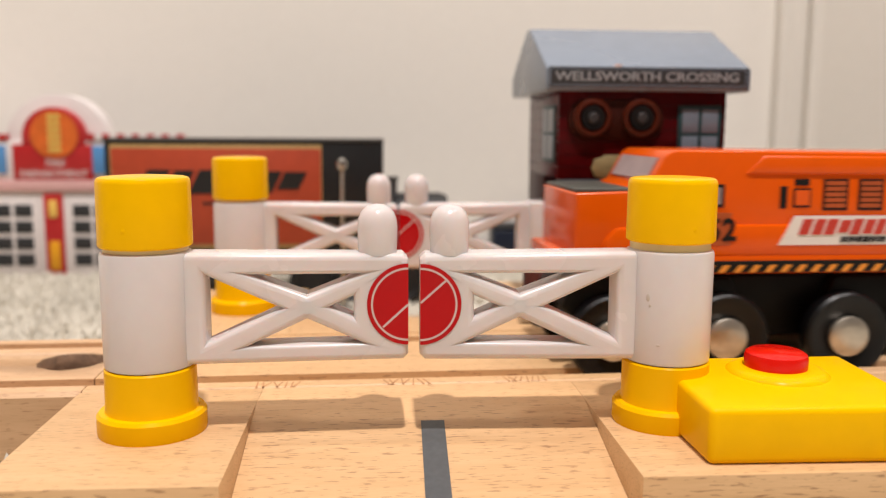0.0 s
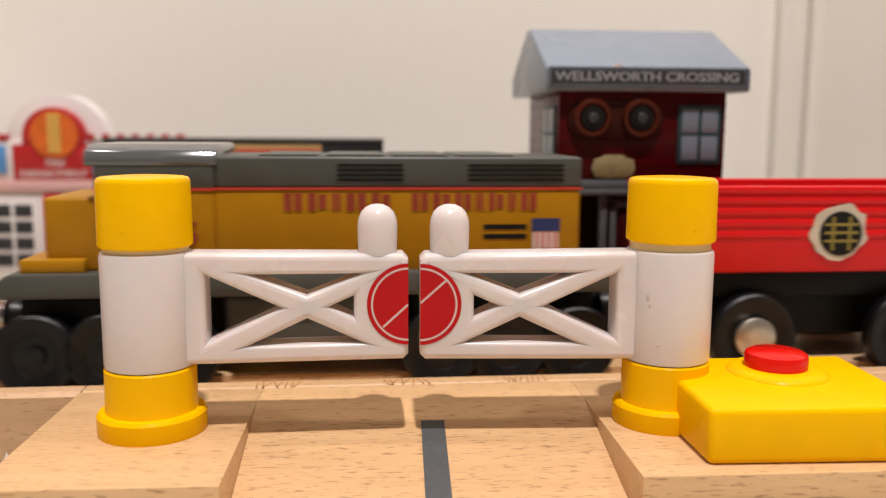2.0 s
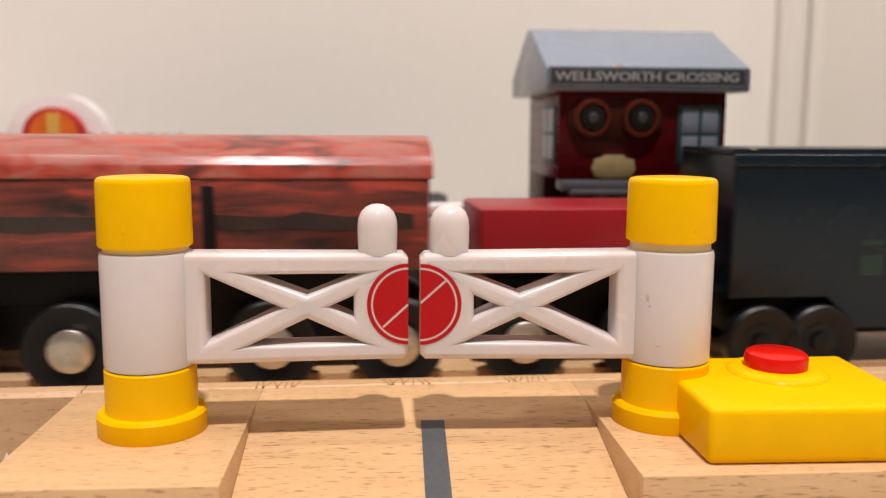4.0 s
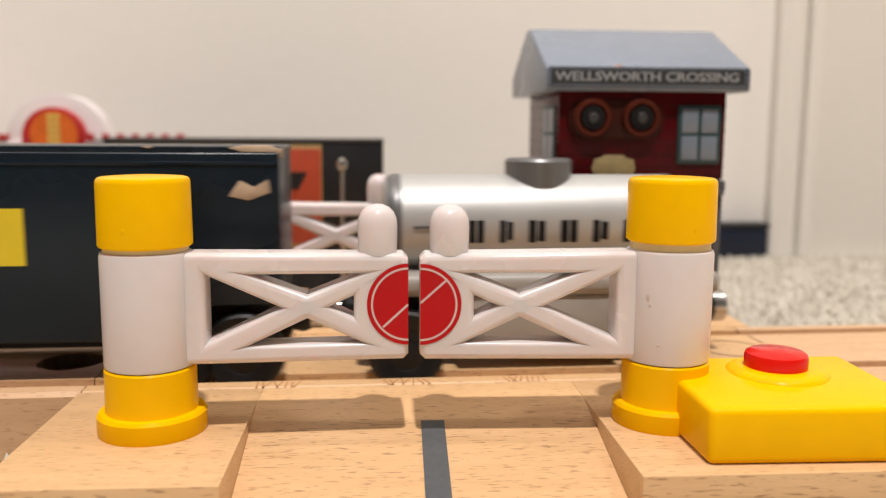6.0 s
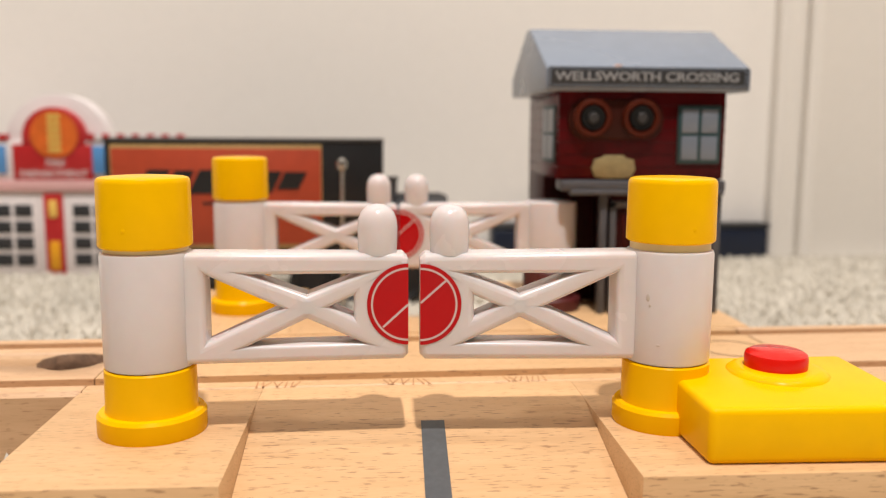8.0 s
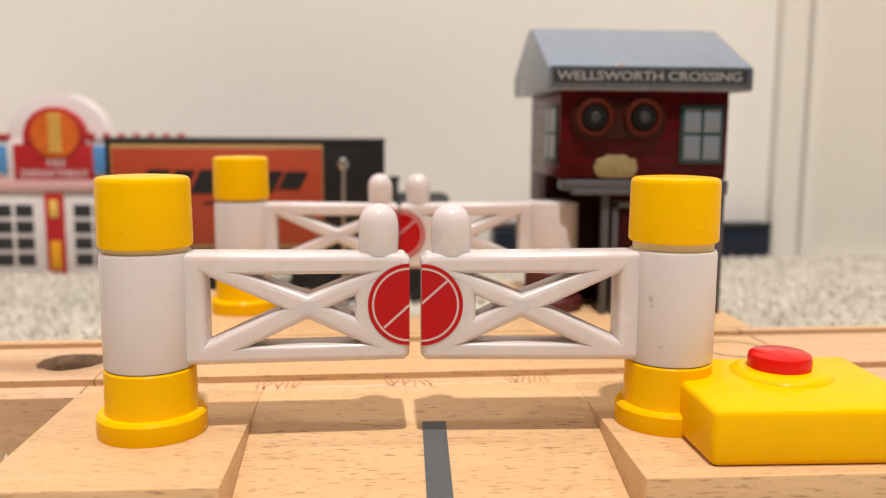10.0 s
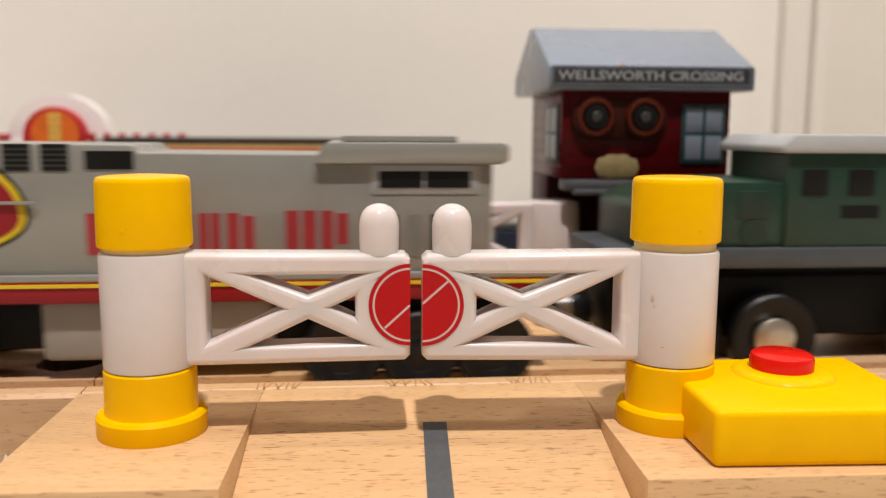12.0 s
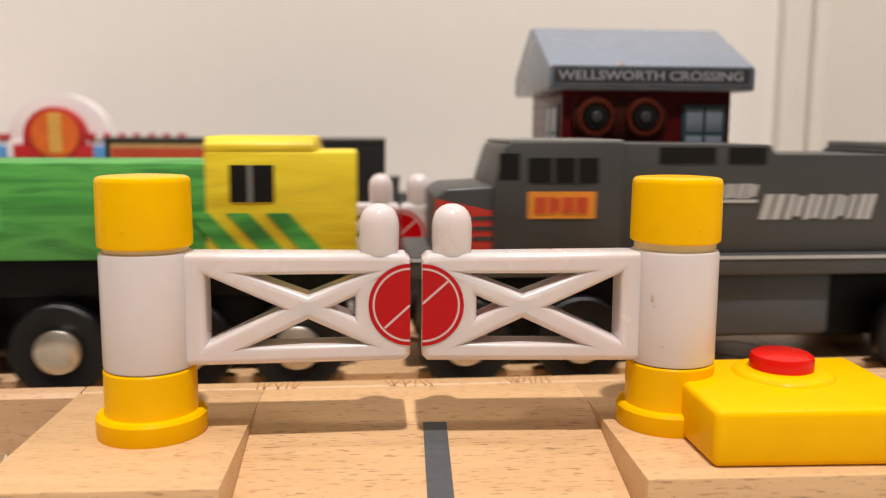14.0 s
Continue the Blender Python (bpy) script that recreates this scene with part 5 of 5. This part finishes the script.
def charcoal_loco():
    """Nose end at 0, tail at 122."""
    car = train_car("charcoal_diesel_locomotive", "charcoal grey wooden toy diesel locomotive with red nose", "toy locomotive")
    part("deck", box(-3, 128, -14.6, 14.6, 18.4, 22.6, 0.6), SPGREY, car)
    # the highlight along the deck's upper edge, painted as a pale strip
    part("deck_edge", box(-3, 128, -14.8, -14.4, 21.6, 22.2, 0), SPLIGHT, car)
    part("nose", prism([(2, 22.4), (2, 33.2), (4, 35), (15.5, 35.6), (15.5, 22.4)], -12.4, 12.4, 0.8, 3), SPGREY, car)
    for s in (-1, 1):
        flash = part("nose_flash", prism([(2.1, 22.8), (2.1, 33.0), (5, 32.4), (13.5, 30.6), (14.8, 28.5), (14.8, 22.8)], s * 12.3, s * 12.62, 0), PRINTRED, car, "red nose flash")
        for k in range(3):
            part("flash_gap", prism([(8.5, 25.2 + k * 1.9), (14.9, 25.2 + k * 1.9), (14.9, 26.0 + k * 1.9), (8.9, 26.0 + k * 1.9)], s * 12.5, s * 12.72, 0), SPGREY, flash)
    part("cab", prism([(12.5, 22.4), (12.5, 35.5), (14.6, 42.6), (16, 43.6), (37, 43.6), (37, 22.4)], -13.6, 13.6, 0.6), SPGREY, car)
    part("cab_roof", box(15.2, 37, -13.2, 13.2, 43.0, 44.0, 0.4), LIGHTGREY, car)
    wf = decal("cab_window", car, 19, 32.2, 36.0, 40.6, INK, -13.6, 0.15)
    for x in (23.4, 27.8):
        decal("window_post", car, x, x + 0.6, 36, 40.6, SPGREY, -13.6, 0.25, parent=wf)
    decal("windscreen", car, 13.6, 17.4, 36.6, 41.4, INK, -13.6, 0.1)
    plate = decal("number_board", car, 19.0, 31.8, 29.4, 34.4, NUMORANGE, -13.6, 0.2, "orange number board")
    bars("number_print", plate, 20.4, 30.4, (2, 2, 2, 2), 3.0, PRINTRED, -13.85, 0, "", 0.6)
    part("hood", prism([(36.8, 22.4), (36.8, 43.4), (66, 43.2), (66.8, 41.4), (93, 41.4), (93, 22.4)], -12.8, 12.8, 0.5), SPGREY, car)
    for x0, x1 in ((44, 55), (57.5, 65)):
        decal("grille", car, x0, x1, 39.6, 42.6, INK, -12.8)
    bars("emblem", car, 45.2, 33.0, (2.4, 1.9, 1.9, 1.5, 1.9, 1.9, 1.6, 1.9), 2.8, SPLIGHT, -12.9, 0.25, "pale grey name blocks", 0.4)
    bars("emblem", car, 45.5, 32.2, (18,), 0.6, SPLIGHT, -12.9, hollow=False)
    bars("emblem", car, 64, 29.0, (4.2, 3.2, 3.0, 1.3, 2.2, 1.3, 3.0), 4.8, SPLIGHT, -12.9, 0.25, "pale grey name blocks", 0.7)
    part("tail", box(92.5, 117.6, -12.6, 12.6, 22.4, 41.0, 0.5), SPGREY, car)
    part("radiator", box(91, 119.8, -14.0, 14.0, 38.6, 42.2, 0.6), SPGREY, car)
    part("radiator_top", box(91.6, 119.3, -13.4, 13.4, 42.0, 43.8, 0.5), LIGHTGREY, car)
    decal("radiator_face", car, 95, 115.2, 24, 38, INK, -12.6, 0.12)
    part("tail_flash", box(115.4, 117.4, -12.75, -12.45, 23, 38, 0), CRIMSON, car)
    chassis(car, 0, 125)
    part("fuel_tank", box(48, 80, -12.4, 12.4, 6, 18.6, 1.2), FRAMEGREY, car)
    for x in (7.5, 29.5, 97, 116):
        wheel(car, x)
    coupler(car, -2, -1, reach=5.4)
    coupler(car, 127, 1, reach=5.0)
    return car


def green_caboose():
    """Right end at 0, runs to -84; yellow cab block at the right end."""
    car = train_car("green_yellow_engine", "hand-painted bright green and yellow wooden toy engine", "toy locomotive")
    part("body", box(-84, -26.5, -13.4, 13.4, 22.2, 39.6, 0.6), GRASSGREEN, car, "brushed bright green paint")
    part("cab", box(-27, 0, -13.6, 13.6, 22.2, 41.6, 0.6), LEMON, car, "brushed lemon yellow paint")
    part("cab_roof", prism([(-13.4, 41.2), (-13.4, 42.8), (-11.5, 44.3), (11.5, 44.3), (13.4, 42.8), (13.4, 41.2)], -27, -7.5, 0.5, axis="x"), LEMON, car)
    win = decal("cab_window", car, -22.6, -14.8, 32.6, 39.2, INK, -13.6, 0.2)
    decal("window_post", car, -19.4, -18.6, 32.6, 39.2, LIGHTGREY, -13.6, 0.3, parent=win)
    for i in range(3):
        b = box(-26.5 + i * 7.0, -22.5 + i * 7.0, -13.85, -13.4, 23.4, 30.6, 0)
        for v in b.verts:
            v.co.x -= (v.co.z - 23) * 0.9 - 3
        part("green_stripe", b, GRASSGREEN, car, "slanting green stripe")
    decal("side_panel", car, -72, -62, 27.5, 32.5, plain("pale_green", (0.10, 0.5, 0.10), 0.5, vary=0.2), -13.4, 0.15)
    part("sill", box(-82, -2, -11, 11, 15, 22.4, 0.6), UNDER, car)
    chassis(car, -82, -2)
    for x in (-73, -53, -31, -11):
        wheel(car, x)
    coupler(car, -83, -1)
    coupler(car, -1, 1)
    return car


# train one runs towards -x; its front is given as x in millimetres over the seconds
ONE = [(orange_loco(), 0.0), (mustard_loco(), 97.5), (gondola(), 225.0), (rust_boxcar(), 302.0), (crimson_wagon(), 406.5), (navy_boxcar(), 455.0), (tanker(), 601.8)]
WHEELS_ONE = list(WHEELS)
WHEELS.clear()
TWO = [(green_loco(), 0.0), (silver_red_loco(), -210.2), (charcoal_loco(), -344.2), (green_caboose(), -356.5)]
WHEELS_TWO = list(WHEELS)

RUN_ONE = [(0, 30.5), (0.2, 11.0), (0.6, -27.4), (1.0, -68.0), (1.5, -123.5), (1.7, -143.5), (2.0, -174.8), (2.5, -219.5), (3.0, -275.0), (3.2, -301.5),
           (5.3, -539.6), (5.8, -586.4), (6.2, -627.0), (6.5, -656.0), (6.8, -683.5), (7.1, -716.0), (7.4, -745.0), (8.2, -823.0), (9.2, -883.0), (14.0, -883.0)]
RUN_TWO = [(0, -760.0), (4.6, -760.0), (5.6, -690.0), (10.5, -134.5), (10.6, -116.5), (10.7, -100.5), (11.0, -52.4), (11.1, -39.5), (11.3, -13.4), (11.8, 59.0), (12.0, 88.5), (12.1, 103.0), (12.4, 145.4), (12.5, 156.8), (12.9, 201.0),
           (13.5, 282.2), (13.8, 322.0), (14.0, 346.5)]


def eased(rows, t):
    """A smooth value between rows of (seconds, value)."""
    n = len(rows)
    for i in range(n - 1):
        (t0, a), (t1, b) = rows[i], rows[i + 1]
        if t <= t1:
            h = t1 - t0
            d0 = (b - rows[i - 1][1]) / (t1 - rows[i - 1][0]) if i > 0 else (b - a) / h
            d1 = (rows[i + 2][1] - a) / (rows[i + 2][0] - t0) if i + 2 < n else (b - a) / h
            if a == b:
                d0 = d1 = 0
            u = (t - t0) / h
            return (2 * u ** 3 - 3 * u ** 2 + 1) * a + (u ** 3 - 2 * u ** 2 + u) * h * d0 + (-2 * u ** 3 + 3 * u ** 2) * b + (u ** 3 - u ** 2) * h * d1
    return rows[-1][1]


def on_line(s, branch):
    """Where the railway is at s millimetres and which way it heads."""
    if not branch or s > -195:
        x, y = along(s)
        return x, y, radians(TRACK_TURN)
    i = min(len(BRANCH) - 1, int(-195 - s))
    x, y, a = BRANCH[i]
    return x, y, a - math.pi


def on_rails(s, length, branch):
    """The pose of a car whose left end is at s: it follows the line with both ends."""
    xa, ya, _ = on_line(s, branch)
    xb, yb, _ = on_line(s + length, branch)
    a = math.atan2(yb - ya, xb - xa)
    return pose(xa, ya, 0, 0, 0, math.degrees(a))


TENTHS = [i / 10 for i in range(141)]


def motions():
    for cars, run, wheels, branch in ((ONE, RUN_ONE, WHEELS_ONE, True), (TWO, RUN_TWO, WHEELS_TWO, False)):
        for car, offset in cars:
            long = 60 if branch else 1
            walk(car, [(t, on_rails(eased(run, t) + offset, long, branch)) for t in TENTHS])
        start = eased(run, 0)
        for spin, x, r in wheels:
            walk(spin, [(t, pose(x * MM, 0, (r - 2.4) * MM, 0, math.degrees((eased(run, t) - start) / r), 0)) for t in TENTHS])


motions()
